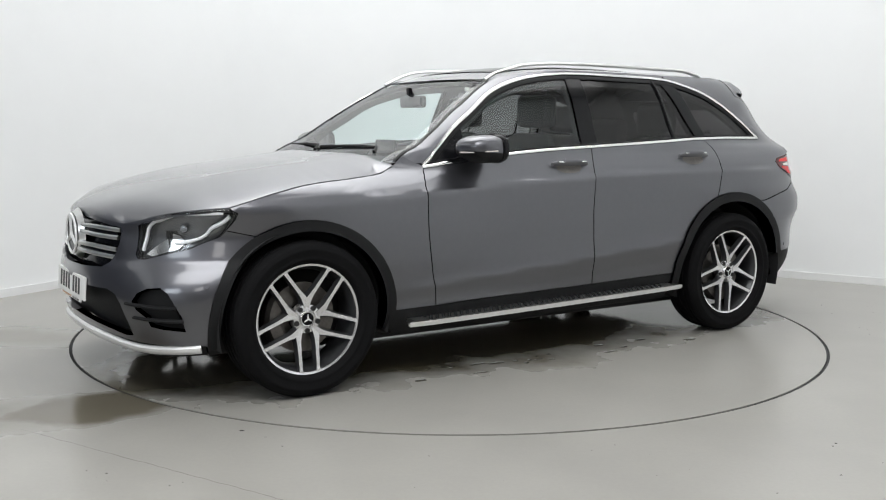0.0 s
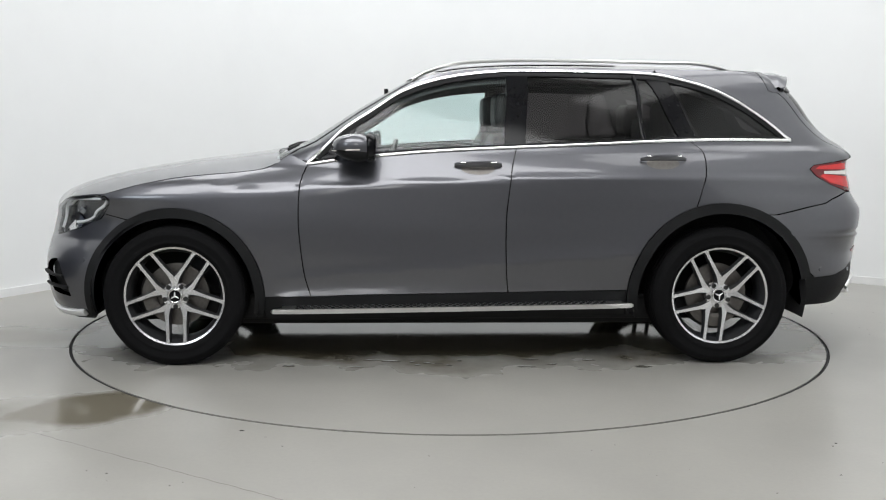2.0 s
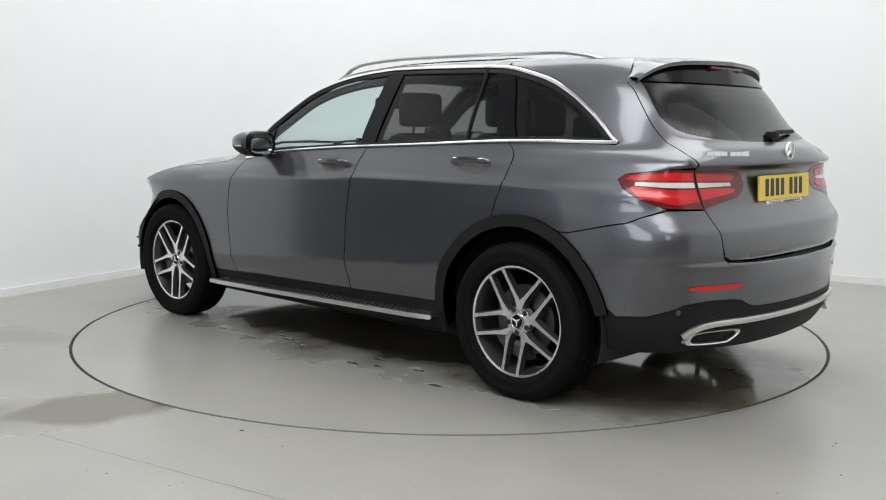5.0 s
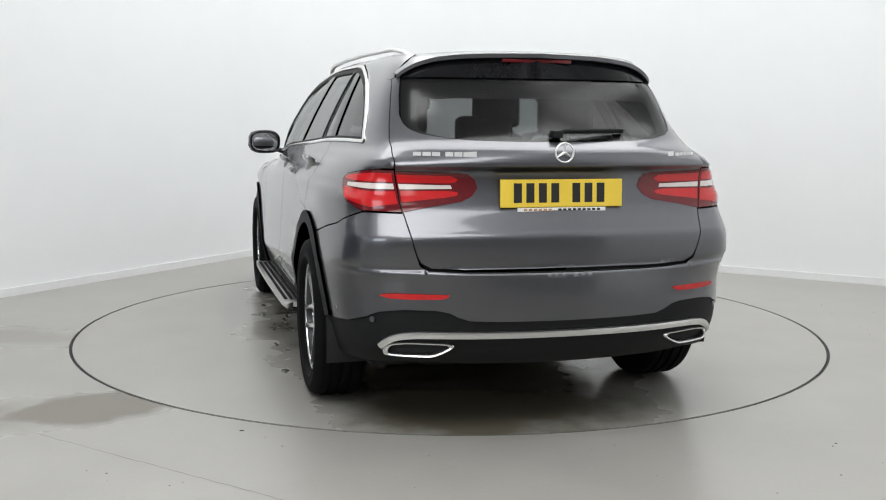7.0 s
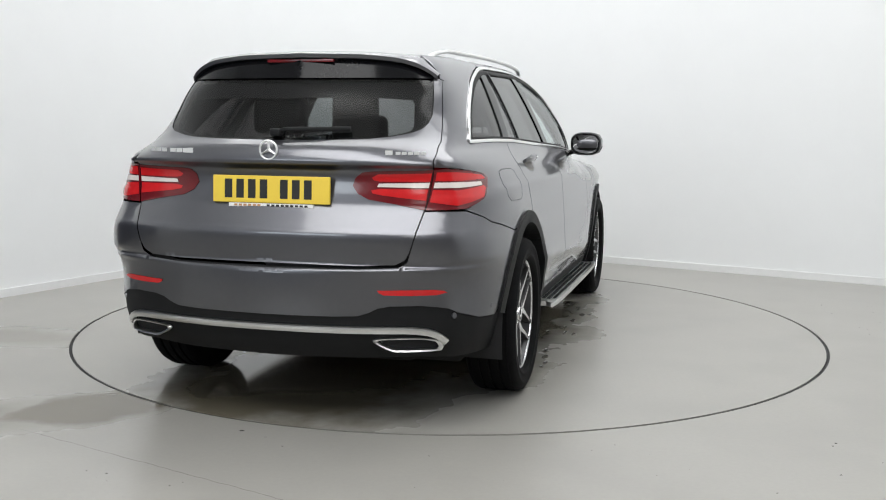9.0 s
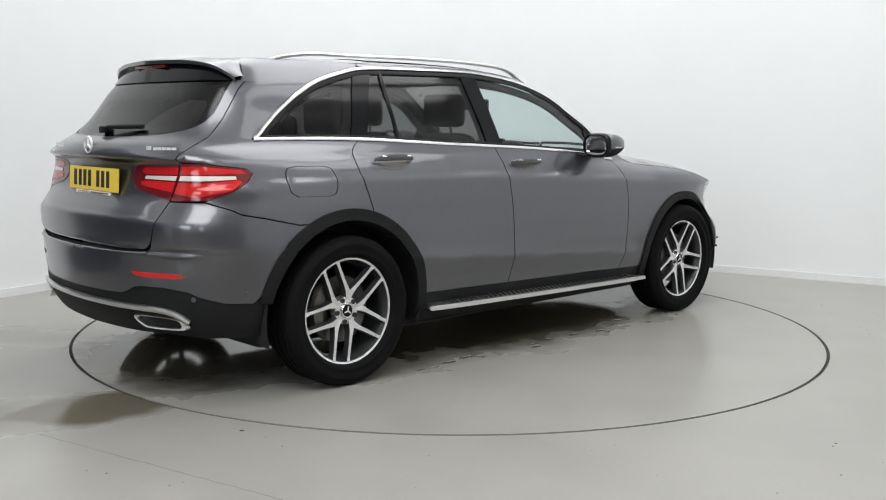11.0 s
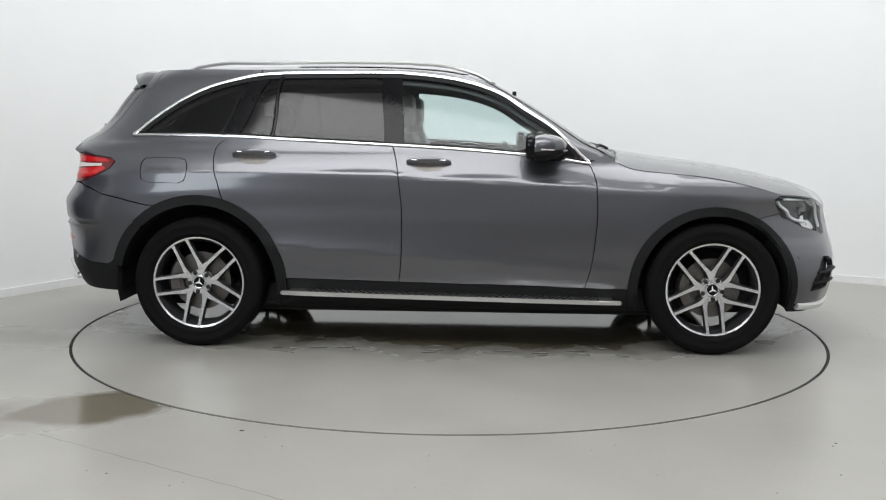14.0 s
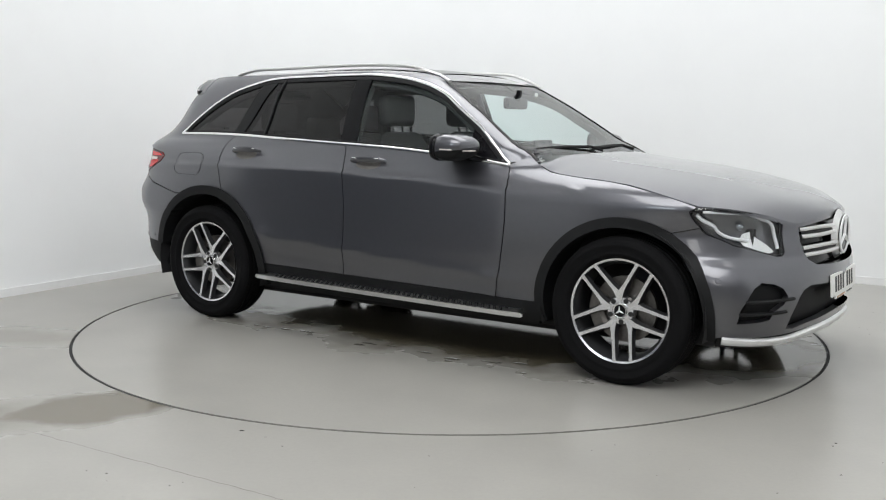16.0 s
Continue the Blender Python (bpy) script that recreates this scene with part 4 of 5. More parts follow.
def emblem(x, z, r, face, parent, hub):
    """A plain ring with three tapered bars."""
    bm = bmesh.new()
    ring = []
    for k in range(40):
        a = 2 * math.pi * k / 40
        ring.append([(x + face * .006 * math.sin(b), (r - .006 + r * .09 * math.cos(b)) * math.cos(a), z + (r - .006 + r * .09 * math.cos(b)) * math.sin(a)) for b in np.linspace(0, 2 * math.pi, 9)[:-1]])
    loft(bm, ring + ring[:1], caps=False)
    if hub:
        for k in range(3):
            a = radians(90 + 120 * k)
            c, s = math.cos(a), math.sin(a)
            loft(bm, [[(x - face * .002, q * c - w * s, z + q * s + w * c), (x + face * .008, q * c, z + q * s), (x - face * .002, q * c + w * s, z + q * s - w * c)] for q, w in ((-r * .05, r * .17), (r * .92, r * .035))])
    bmesh.ops.recalc_face_normals(bm, faces=bm.faces[:])
    return part("emblem", bm, BADGE, parent, "plain chrome ring emblem")


emblem(2.268, .722, .098, 1, grille, True)
bm = bmesh.new()
bmesh.ops.create_cone(bm, cap_ends=True, segments=36, radius1=.125, radius2=.104, depth=.028, matrix=pose(2.245, 0, .722, 0, 90, 0))
part("emblem_base", bm, SATIN, grille, "satin silver emblem mount")
bm = bmesh.new()
bmesh.ops.create_cone(bm, cap_ends=True, segments=36, radius1=.088, radius2=.086, depth=.006, matrix=pose(2.262, 0, .722, 0, 90, 0))
part("emblem_disc", bm, GLOSS_BLACK, grille, "gloss black disc")


def number_plate(x, z, face, mat, tilt, parent, strip_w):
    bm = bmesh.new()
    box(bm, -.006, .006, -.262, .262, -.056, .056, .004)
    plate = part("number_plate", bm, mat, parent, "number plate with plain dark bars", False)
    plate.matrix_local = pose(x, 0, z, 0, tilt, 0)
    xs = [-.19, -.137, -.084, -.031, .060, .113, .166]
    for y in xs:
        bm = bmesh.new()
        box(bm, face * .0062 - .0006, face * .0062 + .0006, y * face - .017, y * face + .017, -.037, .041)
        part("bar", bm, INK, plate, smooth=False)
    bm = bmesh.new()
    box(bm, -.004, .0045, -.19, .19, -.073, -.0575, .002)
    s = part("dealer_strip", bm, WHITE_PLATE, plate, "white strip with small illegible bars", False)
    for k in range(16):
        bm = bmesh.new()
        y = -.165 + k * .021
        if k == 9:
            bm.free()
            continue
        box(bm, face * .0048 - .0005, face * .0048 + .0005, y, y + .014, -.070, -.0615)
        part("bar", bm, PALE_INK if (k > 8) == (face < 0) else INK, plate, smooth=False)
    return plate


number_plate(2.276, .485, 1, WHITE_PLATE, -4, car, .38)

# ---- car: tail ----
LAMP_G = [(.643, .918), (.53, .940), (.415, .958), (.37, .98), (.346, 1.012), (.358, 1.045), (.385, 1.066), (.42, 1.071), (.668, 1.079)]
GLASS_R = [(0, 1.192), (.19, 1.194), (.36, 1.198), (.46, 1.207), (.545, 1.224), (.583, 1.242), (.598, 1.265), (.604, 1.30), (.596, 1.36), (.580, 1.43), (.573, 1.457)]
outer = ry([(0, .698)] + GATE) + ry(LAMP_G) + ry(GATE_UP) + ry(GLASS_R[::-1])
gate = panel("tailgate", SIDE, outer, PAINT, car, both=True, gx=.03, gz=.012)
rg = panel("rear_window", SIDE, ry(GLASS_R + [(0, 1.457)]), REAR_GLASS, gate, both=True, off=-.003, lip=0, label="dark privacy glass rear window")
rg.visible_shadow = False
inner = GLASS_R[:5] + [(.54, 1.245), (.548, 1.27), (.548, 1.30), (.54, 1.35), (.52, 1.378), (.40, 1.386), (0, 1.39)]
panel("inner_gate_trim", SIDE, ry(GLASS_R[4:] + [(0, 1.457)] + inner[:4:-1] + [(.50, 1.225)]), LEATHER, gate, both=True, off=-.03, lip=0, label="black inner tailgate trim")
QTOP = [(p + .006, z) for p, z in ry([(.668, 1.084)])] + ry([(.715, 1.084), (.75, 1.080)]) + sx([(-1.945, 1.056), (-1.922, 1.037), (-1.955, 1.0), (-2.03, .957)]) + ry([(.79, .922), (.74, .920)]) + [(p + .006, z) for p, z in ry([(.643, .918)])]
for sy in (1, -1):
    tl = panel("tail_lamp", SIDE, QTOP, DARK_RED, car, side=sy, off=.003, lip=.03, gx=.02, gz=.012, label="red tail lamp with a pale clear bar")
    tg = panel("gate_lamp", SIDE, ry(LAMP_G), DARK_RED, gate, side=sy, off=.003, lip=.03, gx=.02, gz=.012, label="red tail lamp with a pale clear bar")
    for nm, pts, m, own in (("lens", ry([(.662, 1.066), (.45, 1.060), (.425, 1.045), (.435, 1.034), (.46, 1.030), (.657, 1.032)]), RED_LENS, tg),
                            ("lens", ry([(.650, 1.000), (.46, 1.000), (.425, .994), (.43, .982), (.47, .974), (.645, .955)]), RED_LENS, tg),
                            ("clear_bar", ry([(.656, 1.027), (.455, 1.022), (.448, 1.008), (.652, 1.006)]), CLEAR_BAR, tg),
                            ("lens", ry([(.680, 1.070), (.74, 1.070)]) + sx([(-1.975, 1.052), (-1.95, 1.036)]) + ry([(.76, 1.034), (.675, 1.034)]), RED_LENS, tl),
                            ("lens", ry([(.668, .998)]) + ry([(.76, .996)]) + sx([(-1.99, 1.01), (-1.975, 1.0), (-2.03, .965)]) + ry([(.76, .935), (.660, .950)]), RED_LENS, tl),
                            ("clear_bar", ry([(.674, 1.028), (.76, 1.028)]) + sx([(-2.0, 1.026), (-2.0, 1.012)]) + ry([(.76, 1.006), (.670, 1.006)]), CLEAR_BAR, tl)):
        panel(nm, SIDE, pts, m, own, side=sy, off=.005, lip=.002, gx=.02, gz=.012)
# rear bumper
CLAD = [(0, .490), (.30, .492), (.40, .496), (.445, .510), (.48, .528), (.528, .537), (.642, .538), (.70, .530), (.74, .522)]
outer = sx([(-1.725, .797), (-1.896, .836), (-2.0, .856), (-2.043, .878)]) + ry([(.79, .912), (.74, .913)]) + [(p + .006, z) for p, z in ry(GATE[::-1][:3])]
outer += ry([(.592, .712), (.56, .692), (.41, .686), (0, .683)]) + ry(CLAD) + sx([(-2.17, .500), (-2.08, .470), (-1.96, .462), (-1.925, .49)])
outer += sx(arc(*ARCH_R, 165, 116, 12))
bump = panel("rear_bumper", SIDE, outer, PAINT, car, both=True, gx=.03, gz=.015, lip=.05)
outer = ry(CLAD) + sx([(-2.17, .497), (-2.08, .467), (-1.96, .459), (-1.925, .487), (-1.905, .44), (-1.90, .30)]) + ry([(.74, .30), (.6, .315), (.4, .305), (0, .300)])
panel("rear_valance", SIDE, outer, BLACK_PLASTIC, car, both=True, off=-.006, lip=.12, gx=.03, label="black plastic rear valance")
panel("gate_seal", SIDE, ry([(0, .67), (.6, .67), (.69, .90), (.72, 1.1), (.71, 1.2), (.60, 1.45), (.50, 1.47)] + [(y * .955, z + .018) for y, z in GLASS_R[::-1][1:]]), DARK, car, both=True, off=-.025, lip=0)
for sy in (1, -1):
    bead("bumper_trim", SIDE, ry([(0, .437), (.3, .437), (.54, .438), (.62, .435), (.67, .426), (.705, .408), (.728, .382)]), .029, .007, SATIN, car, .004, sy, "satin silver trim above the exhaust tips")
    panel("reflector", SIDE, ry([(.736, .589), (.722, .597), (.69, .602), (.60, .603), (.48, .602), (.486, .592), (.506, .583), (.60, .580), (.70, .580)]), RED_LENS, bump, side=sy, off=.003, lip=.006, gx=.02, gz=.008, label="slim red bumper reflector")
    ex = spline([(.716, .366), (.702, .390), (.66, .401), (.60, .405), (.49, .402), (.462, .393), (.475, .377), (.525, .352), (.56, .347), (.69, .347), (.712, .353), (.716, .366)], 4)[:-1]
    bm = bmesh.new()
    c = np.mean(ex, 0)
    rings = []
    tail = lambda y, z, off: on(SIDE, SIDE.run_y(y, z, False), z, off)[0]
    for s, off in ((1.0, -.03), (1.04, .010), (.98, .017), (.90, .013), (.88, -.05)):
        ring = [(c[0] + (y - c[0]) * s, c[1] + (z - c[1]) * (s if s > 1 else 1 - (1 - s) * 2.2)) for y, z in ex]
        rings.append([(tail(y, .375, off), y * sy, z) for y, z in ring])
    loft(bm, rings, caps=False)
    bmesh.ops.recalc_face_normals(bm, faces=bm.faces[:])
    et = part("exhaust_tip", bm, SATIN, car, "chrome-framed exhaust outlet")
    bm = bmesh.new()
    bm.faces.new([bm.verts.new((tail(y, .375, -.03), y * sy, z)) for y, z in ex])
    part("outlet", bm, DARK, et)
emblem(-2.300, 1.153, .044, -1, gate, True)
number_plate(-2.281, .990, -1, YELLOW_PLATE, 3, gate, .38)
for y0, n, wd, hh in ((.60, 3, .030, .024), (.48, 3, .030, .024), (.385, 1, .026, .028), (-.485, 1, .028, .028), (-.525, 5, .018, .018)):
    for k in range(n):
        bm = bmesh.new()
        ya, yb = y0 - k * (wd + .005), y0 - k * (wd + .005) - wd
        z = 1.142
        rows = []
        for y in (ya, yb):
            p = on(SIDE, SIDE.run_y(abs(y), z, False), z, .002)
            nn = SIDE.normal(np.array(SIDE.run_y(abs(y), z, False)), np.array(z))
            rows.append([(p[0] + nn[0] * d, y, z + h) for d, h in ((0, -hh / 2), (.004, -hh / 2), (.004, hh / 2), (0, hh / 2))])
        loft(bm, rows)
        bmesh.ops.recalc_face_normals(bm, faces=bm.faces[:])
        part("badge_bar", bm, BADGE, gate, "small plain chrome badge bar", False)
# rear wiper
bm = bmesh.new()
gx = lambda y, z: -float(SIDE.at(SIDE.run_y(abs(y), z, False), z)[0])
tube(bm, [(-gx(0, 1.225) - .012, .0, 1.222), (-gx(0, 1.235) - .034, -.03, 1.236), (-gx(.16, 1.24) - .03, -.16, 1.238), (-gx(.31, 1.24) - .018, -.31, 1.240)], .009, 8, (.008, .010))
box(bm, -gx(0, 1.225) - .045, -gx(0, 1.225) + .005, -.020, .024, 1.208, 1.240, .008)
part("rear_wiper", bm, BLACK_PLASTIC, gate, "black rear wiper")
# roof spoiler
bm = bmesh.new()
rings, under = [], []
TIPX = curve((0, -2.0), (.25, -1.965), (.42, -1.93), (.50, -1.903), (.56, -1.875), (.59, -1.852))
TIPZ = curve((0, 1.566), (.25, 1.562), (.42, 1.548), (.50, 1.528), (.56, 1.497), (.59, 1.472))
for k in range(-26, 27):
    y = .588 * math.sin(math.pi / 2 * k / 26)
    ay = abs(y)
    ye, ze = roof_edge(-1.72)
    zr = ze + (float(ROOFC(-1.72)) - ze) * (1 - min(1, ay / ye) ** 2.6) - max(0, ay - ye) * 1.0
    tx, tz = float(TIPX(ay)), float(TIPZ(ay))
    low = .022
    sk = SIDE.at(SIDE.run_y(min(ay, .575), 1.458, False), 1.458)
    rings.append([(-1.724, y, zr + .001), (-1.78, y, zr - .003 - .012 * (ay / .56) ** 2), ((-1.78 + tx) / 2, y, (zr + tz) / 2 + .004), (tx + .02, y, tz + .001), (tx, y, tz - .005), (tx + .004, y, tz - low), (tx + .03, y, tz - low - .003)])
    yu = max(-.566, min(.566, y))
    under.append([(tx + .028, yu, tz - low - .002), (float(sk[0]) - .006, yu, 1.456), (float(sk[0]) + .06, yu, 1.44)])
loft(bm, rings, closed=False, caps=False)
bmesh.ops.recalc_face_normals(bm, faces=bm.faces[:])
sp = part("spoiler", bm, PAINT, car)
if sp.data.polygons[len(sp.data.polygons) // 2].normal.z < 0 and sp.data.polygons[0].normal.z < 0:
    sp.data.flip_normals()
bm = bmesh.new()
loft(bm, under, closed=False, caps=False)
part("underside", bm, GLOSS_BLACK, sp, "gloss black spoiler underside")
for sy in (1, -1):
    panel("cheek", SIDE, sx([(-1.722, 1.562), (-1.728, 1.54), (-1.744, 1.50), (-1.756, 1.455)]) + ry([(.603, 1.448), (.590, 1.455), (.578, 1.475), (.56, 1.50), (.53, 1.528)]) + sx([(-1.76, 1.562)]), PAINT, sp, side=sy, gx=.02, gz=.015, off=.002)
bm = bmesh.new()
box(bm, -1.975, -1.955, -.155, .155, 1.524, 1.538, .003)
part("brake_light", bm, DARK_RED, sp, "dark red high brake light")

# ---- car: wheels ----
def build_wheel():
    bm = bmesh.new()
    revolve(bm, [(.262, -.10), (.262, -.085), (.235, -.07), (.228, .03), (.238, .066), (.247, .080), (.2475, .0815)], 72)
    wheel = part("wheel", bm, RIM_DARK, car, "five twin-spoke alloy wheel with machined faces")
    bm = bmesh.new()
    revolve(bm, [(.2475, .078), (.249, .0850), (.259, .0885), (.2635, .086), (.265, .078)], 72)
    part("rim_lip", bm, RIM, wheel, "machined silver rim edge")
    bm = bmesh.new()
    prof = [(.255, -.098), (.285, -.112), (.315, -.118), (.340, -.114), (.356, -.102), (.3625, -.085)]
    for a, b in ((-.085, -.052), (-.040, -.007), (.007, .040), (.052, .085)):
        prof += [(.3555, a - .001), (.3640, a + .001), (.3655, (a + b) / 2), (.3640, b - .001), (.3555, b + .001)]
    prof += [(.3625, .087), (.356, .102), (.340, .114), (.334, .1155), (.331, .118), (.322, .1185), (.318, .117), (.300, .115), (.29, .113), (.287, .1145), (.281, .1135), (.270, .105), (.262, .092), (.256, .084)]
    revolve(bm, prof, 88)
    bmesh.ops.recalc_face_normals(bm, faces=bm.faces[:])
    part("tyre", bm, RUBBER, wheel, "black rubber tyre")
    for k in range(5):
        for s in (-1, 1):
            bm = bmesh.new()
            rings = []
            for r, lat, face, w, dp in ((.046, .034, .0685, .022, .03), (.062, .040, .070, .023, .03), (.078, .0445, .0715, .023, .03), (.094, .0462, .073, .0195, .03), (.112, .0458, .0745, .0155, .03), (.15, .0448, .078, .0135, .03), (.225, .0438, .084, .0125, .028), (.240, .0438, .086, .015, .026), (.254, .044, .0865, .022, .024)):
                l = lat * s
                rings.append([(r, face - dp, l - w * 1.15), (r, face - .007, l - w * .78), (r, face, l - w * .62), (r, face, l + w * .62), (r, face - .007, l + w * .78), (r, face - dp, l + w * 1.15)])
            loft(bm, rings)
            bmesh.ops.recalc_face_normals(bm, faces=bm.faces[:])
            bm.faces.ensure_lookup_table()
            for f in bm.faces:
                if f.normal.y > .8:
                    f.material_index = 1
            a = radians(270 + 72 * k)
            bmesh.ops.rotate(bm, verts=bm.verts, cent=(0, 0, 0), matrix=Matrix.Rotation(-a, 3, "Y"))
            sp = part("spoke", bm, RIM_DARK, wheel, "silver wheel spoke with dark flanks", False)
            sp.data.materials.append(RIM)
    bm = bmesh.new()
    revolve(bm, [(.072, .03), (.071, .060), (.067, .0665), (.044, .0685), (.040, .060), (.001, .060)], 40)
    bmesh.ops.recalc_face_normals(bm, faces=bm.faces[:])
    part("hub", bm, RIM, wheel, "machined silver hub")
    bm = bmesh.new()
    revolve(bm, [(.037, .056), (.037, .074), (.034, .078), (.030, .076), (.012, .079), (.0005, .080)], 32)
    bmesh.ops.recalc_face_normals(bm, faces=bm.faces[:])
    part("hub_cap", bm, CHROME, wheel, "plain silver hub cap")
    bm = bmesh.new()
    revolve(bm, [(.0295, .0775), (.0005, .0815)], 32)
    bmesh.ops.recalc_face_normals(bm, faces=bm.faces[:])
    part("cap_ring", bm, GLOSS_BLACK, wheel)
    bm = bmesh.new()
    for k in range(3):
        b2 = bmesh.new()
        loft(b2, [[(w, .0795, r), (0, .0835, r), (-w, .0795, r)] for r, w in ((0, .0065), (.024, .0012))])
        bmesh.ops.rotate(b2, verts=b2.verts, cent=(0, 0, 0), matrix=Matrix.Rotation(radians(120 * k), 3, "Y"))
        join(bm, b2)
    bmesh.ops.recalc_face_normals(bm, faces=bm.faces[:])
    part("cap_bars", bm, BADGE, wheel, "three plain bright bars", False)
    for k in range(5):
        a = radians(270 + 72 * k)
        bm = bmesh.new()
        bmesh.ops.create_cone(bm, cap_ends=True, segments=14, radius1=.0125, radius2=.0115, depth=.03, matrix=pose(.056 * math.cos(a), .0565, .056 * math.sin(a), 90, 0, 0))
        part("wheel_bolt", bm, INK, wheel, "dark wheel bolt recess", False)
    bm = bmesh.new()
    revolve(bm, [(.07, -.012), (.07, .012), (.165, .012), (.165, -.012), (.07, -.012)], 56)
    bmesh.ops.recalc_face_normals(bm, faces=bm.faces[:])
    part("brake_disc", bm, STEEL, wheel, "worn steel brake disc", False)
    bm = bmesh.new()
    rings = []
    for a in np.linspace(-38, 38, 9):
        t = radians(a)
        rings.append([(r * math.cos(t), o, r * math.sin(t)) for r, o in ((.105, .03), (.125, .042), (.175, .042), (.19, .02), (.19, -.02), (.105, -.02))])
    loft(bm, rings)
    bmesh.ops.recalc_face_normals(bm, faces=bm.faces[:])
    part("brake_caliper", bm, STEEL, wheel, "grey brake caliper", False)
    return wheel


wheel = build_wheel()
WX, WY, WZ = 1.437, .812, .3645
SPIN = {(1, 1): 1, (-1, 1): -7, (1, -1): 174, (-1, -1): 191}
for fx in (1, -1):
    for sy in (1, -1):
        m = Matrix.Translation((fx * WX, sy * WY, WZ)) @ (Matrix.Rotation(0 if sy > 0 else math.pi, 4, "Z")) @ Matrix.Rotation(radians(SPIN[fx, sy] % 72 if sy > 0 else -(SPIN[fx, sy] - 180)), 4, "Y")
        if (fx, sy) == (1, 1):
            wheel.matrix_local = m
        else:
            copy_thing(wheel, m)

# ---- car: mirrors ----
for sy in (1, -1):
    bm = bmesh.new()
    rings, lower = [], []
    for t in np.linspace(0, 1, 14):
        y = .845 + .195 * t
        f = (1 - abs(2 * t - 1) ** 3.2) ** .5 * .5 + .5 if 0 < t < 1 else .42
        f = min(1, f * (1.02 - .10 * t))
        cx, cz = .515 - .02 * t, 1.140 + .004 * t
        ring = []
        for a in np.linspace(0, 2 * math.pi, 25)[:-1]:
            c, s = math.cos(a), math.sin(a)
            dx = .122 * f * (abs(c) ** .9 * (1 if c > 0 else -.80))
            dz = .074 * f * (abs(s) ** .75 * (1 if s > 0 else -1)) * (1 - .22 * max(0, c))
            ring.append((cx + dx - .012, sy * y, cz + dz + .006 * c))
        rings.append(ring)
        lower.append([(cx + (x - cx) * 1.015, sy * (.9425 + (abs(v) - .9425) * 1.01), min(cz + (z - cz) * 1.015, cz - .020 + .07 * (x - cx))) for x, v, z in ring])
    loft(bm, rings)
    bmesh.ops.recalc_face_normals(bm, faces=bm.faces[:])
    mir = part("door_mirror", bm, PAINT, car, "body-coloured door mirror")
    bm = bmesh.new()
    loft(bm, lower)
    bmesh.ops.recalc_face_normals(bm, faces=bm.faces[:])
    part("lower_shell", bm, BLACK_PLASTIC, mir, "black lower mirror shell")
    bm = bmesh.new()
    rings = []
    for t in np.linspace(0, 1, 6):
        y, z = .80 + .10 * t, 1.075 + .03 * t
        rings.append([(.56 + .07 * math.cos(a) * (1 - .4 * t) - .03 * t, sy * y, z + .018 * math.sin(a)) for a in np.linspace(0, 2 * math.pi, 13)[:-1]])
    loft(bm, rings)
    bmesh.ops.recalc_face_normals(bm, faces=bm.faces[:])
    part("mirror_foot", bm, GLOSS_BLACK, mir)
    bm = bmesh.new()
    rim = lambda ay, az: [(.9425 + ay * math.copysign(abs(math.cos(a)) ** .7, math.cos(a)), 1.142 + az * math.copysign(abs(math.sin(a)) ** .7, math.sin(a))) for a in np.linspace(0, 2 * math.pi, 29)[:-1]]
    loft(bm, [[(x, sy * y, z) for y, z in rim(ay, az)] for x, ay, az in ((.440, .090, .066), (.428, .0985, .0745), (.418, .0985, .0745), (.398, .092, .068), (.394, .085, .061), (.408, .079, .055))], caps=False)
    bmesh.ops.recalc_face_normals(bm, faces=bm.faces[:])
    part("mirror_rim", bm, GLOSS_BLACK, mir, "black rim round the mirror glass")
    bm = bmesh.new()
    ol = [(.9425 + .080 * math.copysign(abs(math.cos(a)) ** .7, math.cos(a)), 1.142 + .056 * math.copysign(abs(math.sin(a)) ** .7, math.sin(a))) for a in np.linspace(0, 2 * math.pi, 29)[:-1]]
    f = bm.faces.new([bm.verts.new((.406, sy * y, z)) for y, z in ol])
    e = bmesh.ops.extrude_face_region(bm, geom=[f])
    for v in [g for g in e["geom"] if isinstance(g, bmesh.types.BMVert)]:
        v.co.x += .03
    bmesh.ops.recalc_face_normals(bm, faces=bm.faces[:])
    part("mirror_glass", bm, MIRROR, mir, "clear mirror glass", False)
    bm = bmesh.new()
    tube(bm, [(.603, sy * .88, 1.125), (.616, sy * .94, 1.124), (.592, sy * 1.0, 1.126), (.53, sy * 1.038, 1.130), (.47, sy * 1.040, 1.132)], .004, 8, (.003, .004))
    part("indicator", bm, CLEAR_BAR, mir, "slim clear indicator strip")
    # small sail panel in the window's front corner
    panel("mirror_sail", SIDE, sx([(.69, 1.062), (.50, 1.088), (.505, 1.255), (.56, 1.215), (.66, 1.12)]), GLOSS_BLACK, car, side=sy, off=-.002, lip=.01, gx=.03)

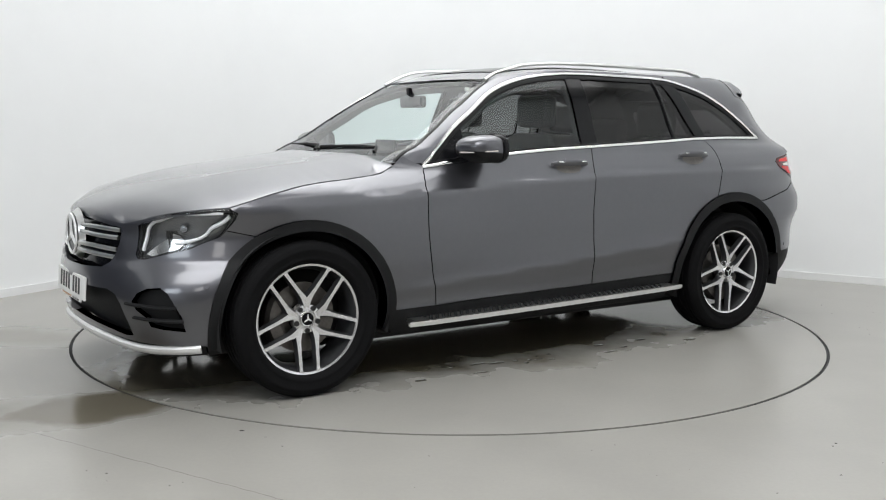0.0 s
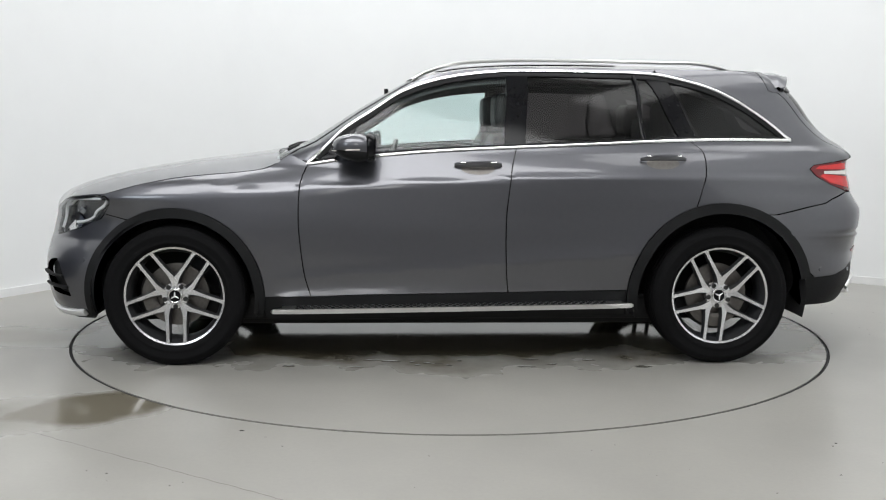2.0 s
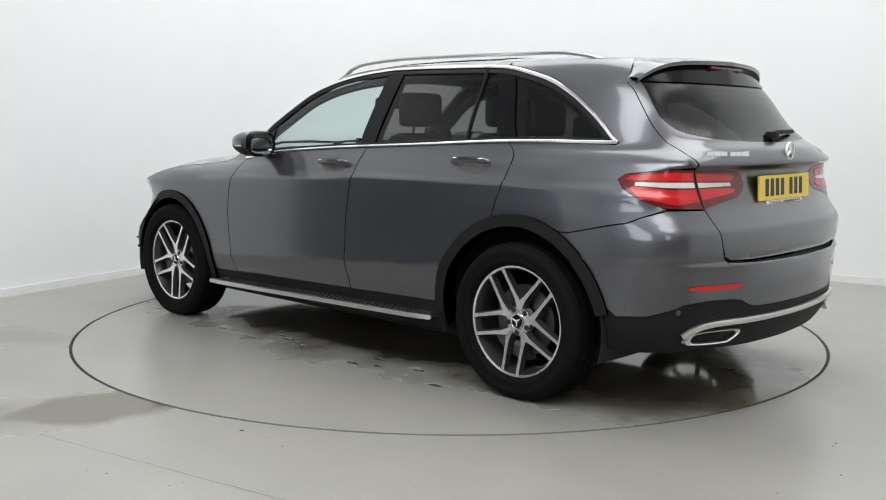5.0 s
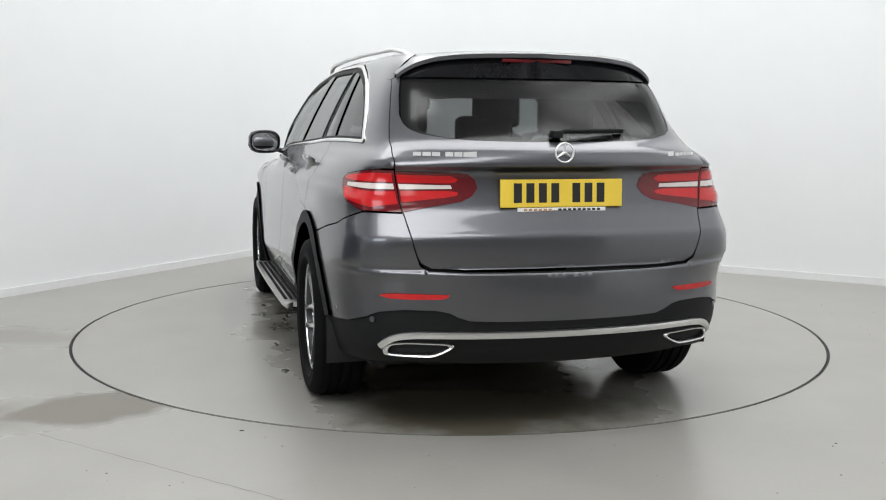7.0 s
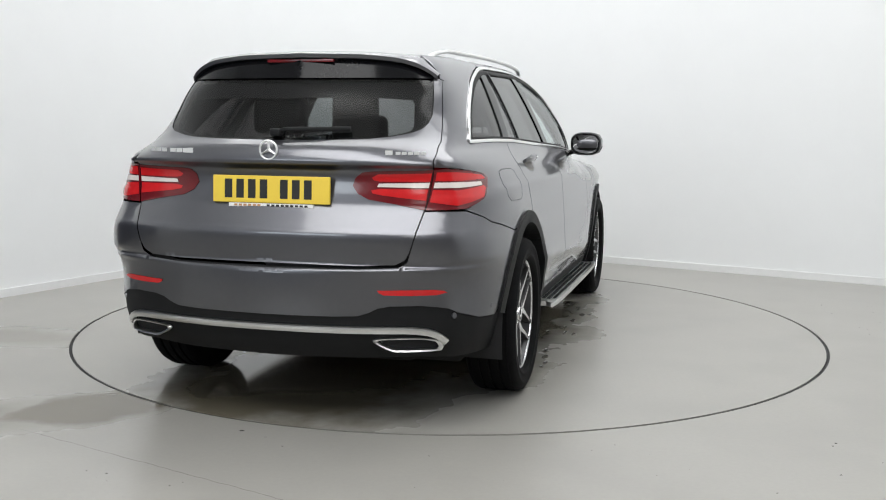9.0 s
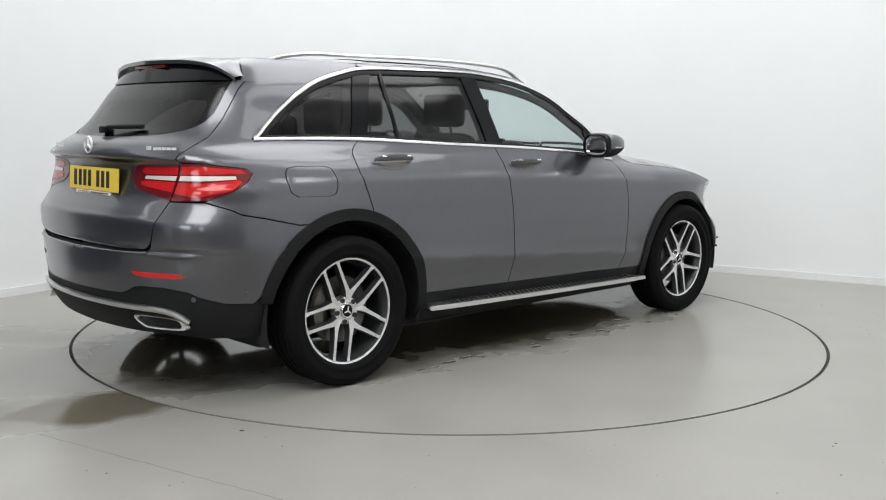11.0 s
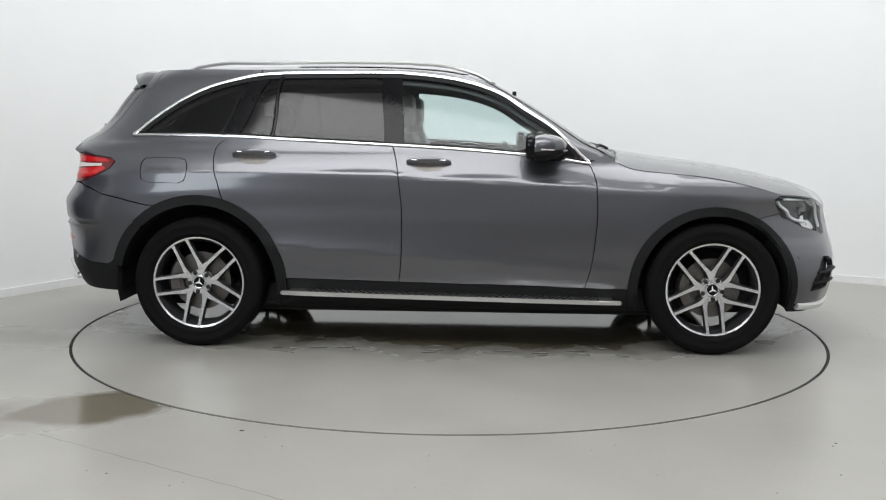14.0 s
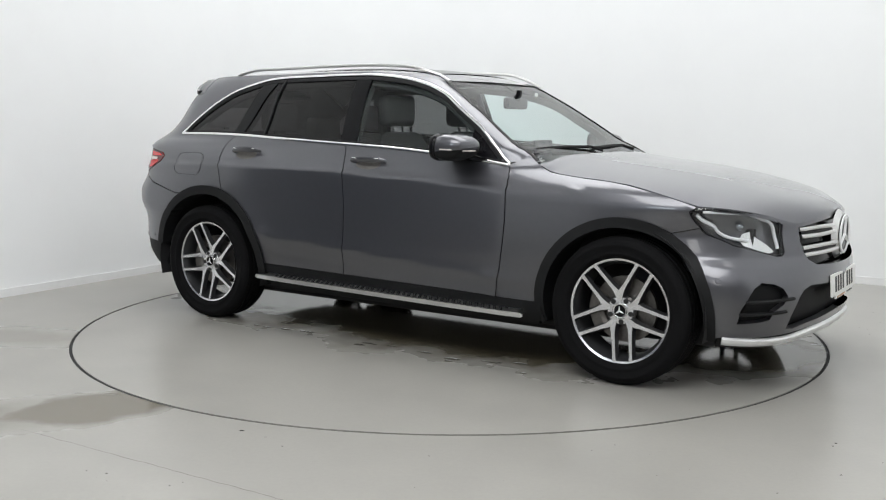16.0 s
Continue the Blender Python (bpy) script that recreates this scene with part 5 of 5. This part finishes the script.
# ---- car: inside and underneath ----
bm = bmesh.new()
box(bm, -1.82, 1.85, -.70, .70, .20, .34, .03)
box(bm, -1.3, 1.3, -.64, .64, .16, .30, .05)
box(bm, -1.75, 1.6, -.45, .45, .17, .30, .03)
part("underbody", bm, DARK, car, "black underbody")
bm = bmesh.new()
box(bm, .98, 1.0, -.62, .62, .3, .97)
box(bm, .95, 2.0, -.66, .66, .34, .78)
part("engine_bay", bm, DARK, car)
for sy in (1, -1):
    panel("door_card", SIDE, sx([(.98, .30), (.98, 1.0), (.76, 1.035), (.3, 1.095), (-.3, 1.13), (-.9, 1.158), (-1.3, 1.17), (-1.85, 1.17), (-1.85, .90), (-1.2, .86), (-.93, .55), (-.93, .30)]), LEATHER, car, side=sy, off=-.05, lip=0, gx=.06, gz=.05, label="black inner door trim")
bm = bmesh.new()
rows = []
for k in range(-14, 15):
    y = .74 * k / 14
    d = .06 * (y / .74) ** 2
    rows.append([(.95 - d, y, .70), (.93 - d, y, 1.055), (.78 - d, y, 1.075), (.60, y, 1.085 - .03 * (abs(y + .37) > .22)), (.50, y, 1.04), (.47, y, .95), (.56, y, .75)])
loft(bm, rows)
bmesh.ops.recalc_face_normals(bm, faces=bm.faces[:])
dash = part("dashboard", bm, LEATHER, car, "black dashboard")
bm = bmesh.new()
box(bm, .50, .52, -.10, .12, 1.06, 1.17, .008)
part("screen", bm, GLOSS_BLACK, dash, "dark display screen")
bm = bmesh.new()
rr = []
for k in range(32):
    a = 2 * math.pi * k / 32
    rr.append([((.0 + .016 * math.sin(b)), (.18 + .016 * math.cos(b)) * math.cos(a), (.18 + .016 * math.cos(b)) * math.sin(a)) for b in np.linspace(0, 2 * math.pi, 9)[:-1]])
loft(bm, rr + rr[:1], caps=False)
box(bm, -.01, .03, -.06, .06, -.05, .05, .01)
box(bm, -.005, .012, -.17, .17, -.015, .02, .005)
box(bm, -.005, .012, -.02, .02, -.17, 0, .005)
for v in bm.verts:
    v.co = Matrix.Rotation(radians(-24), 3, "Y") @ v.co + Vector((.36, -.37, .985))
part("steering_wheel", bm, LEATHER, car, "black leather steering wheel")


def seat(x, y, w, zs, back, head):
    bm = bmesh.new()
    box(bm, x - .05, x + .46, y - w / 2, y + w / 2, zs - .13, zs, .05)
    s = part("seat", bm, LEATHER, car, "black leather seat")
    bm = bmesh.new()
    rings = []
    for t, wd, th in ((0, 1.0, .11), (.25, 1.02, .13), (.6, .98, .12), (.85, .86, .10), (.97, .7, .07), (1.0, .5, .04)):
        cx, cz = x - .02 - .17 * t, zs - .05 + back * t
        rings.append([(cx + th / 2 * math.copysign(abs(math.cos(a)) ** .5, math.cos(a)) + (.02 * abs(math.sin(a)) ** 3), y + w * wd / 2 * math.copysign(abs(math.sin(a)) ** .5, math.sin(a)), cz) for a in np.linspace(0, 2 * math.pi, 25)[:-1]])
    loft(bm, rings)
    bmesh.ops.recalc_face_normals(bm, faces=bm.faces[:])
    part("backrest", bm, LEATHER, s)
    bm = bmesh.new()
    hx, hz = x - .02 - .17 * 1.1, zs - .05 + back + head
    box(bm, hx - .05, hx + .05, y - .145, y + .145, hz - .095, hz + .095, .045)
    for dy in (-.05, .05):
        tube(bm, [(hx, y + dy, hz - .07), (hx + .02, y + dy, hz - .19)], .007, 6)
    part("headrest", bm, LEATHER, s)


seat(-.10, .37, .52, .66, .60, .13)
seat(-.10, -.37, .52, .66, .60, .13)
seat(-1.02, .44, .50, .68, .56, .11)
seat(-1.02, -.44, .50, .68, .56, .11)
seat(-1.02, .0, .40, .68, .50, .08)
bm = bmesh.new()
box(bm, -2.10, -1.22, -.62, .62, 1.03, 1.045, .005)
part("load_cover", bm, LEATHER, car, "black load cover")
bm = bmesh.new()
box(bm, .30, .345, -.12, .12, 1.355, 1.425, .02)
box(bm, .335, .36, -.015, .015, 1.40, 1.47, .004)
part("interior_mirror", bm, GLOSS_BLACK, car, "black interior mirror")
TURN = [(0.0, 213.87), (0.5, 206.45), (1.0, 198.46), (1.5, 190.99), (2.0, 183.24), (2.5, 175.86), (3.0, 168.11), (5.5, 129.4), (6.0, 121.26), (6.5, 113.78), (7.0, 105.72), (7.5, 98.25), (8.0, 90.31), (8.5, 82.84), (9.0, 74.86), (9.5, 67.42), (10.0, 59.51), (12.5, 21.24), (13.0, 13.39), (13.5, 5.81), (14.0, -2.33), (14.5, -10.15), (15.0, -18.13), (15.5, -25.74), (16.0, -33.66)]


def motions():
    walk(turntable, [(t, pose(0, 0, 0, 0, 0, a)) for t, a in TURN])
    rows = []
    for t, a in TURN:
        c, s = math.cos(radians(a)), math.sin(radians(a))
        rows.append((t, pose(OX * c - OY * s, OX * s + OY * c, 0, 0, 0, a)))
    walk(car, rows)


motions()
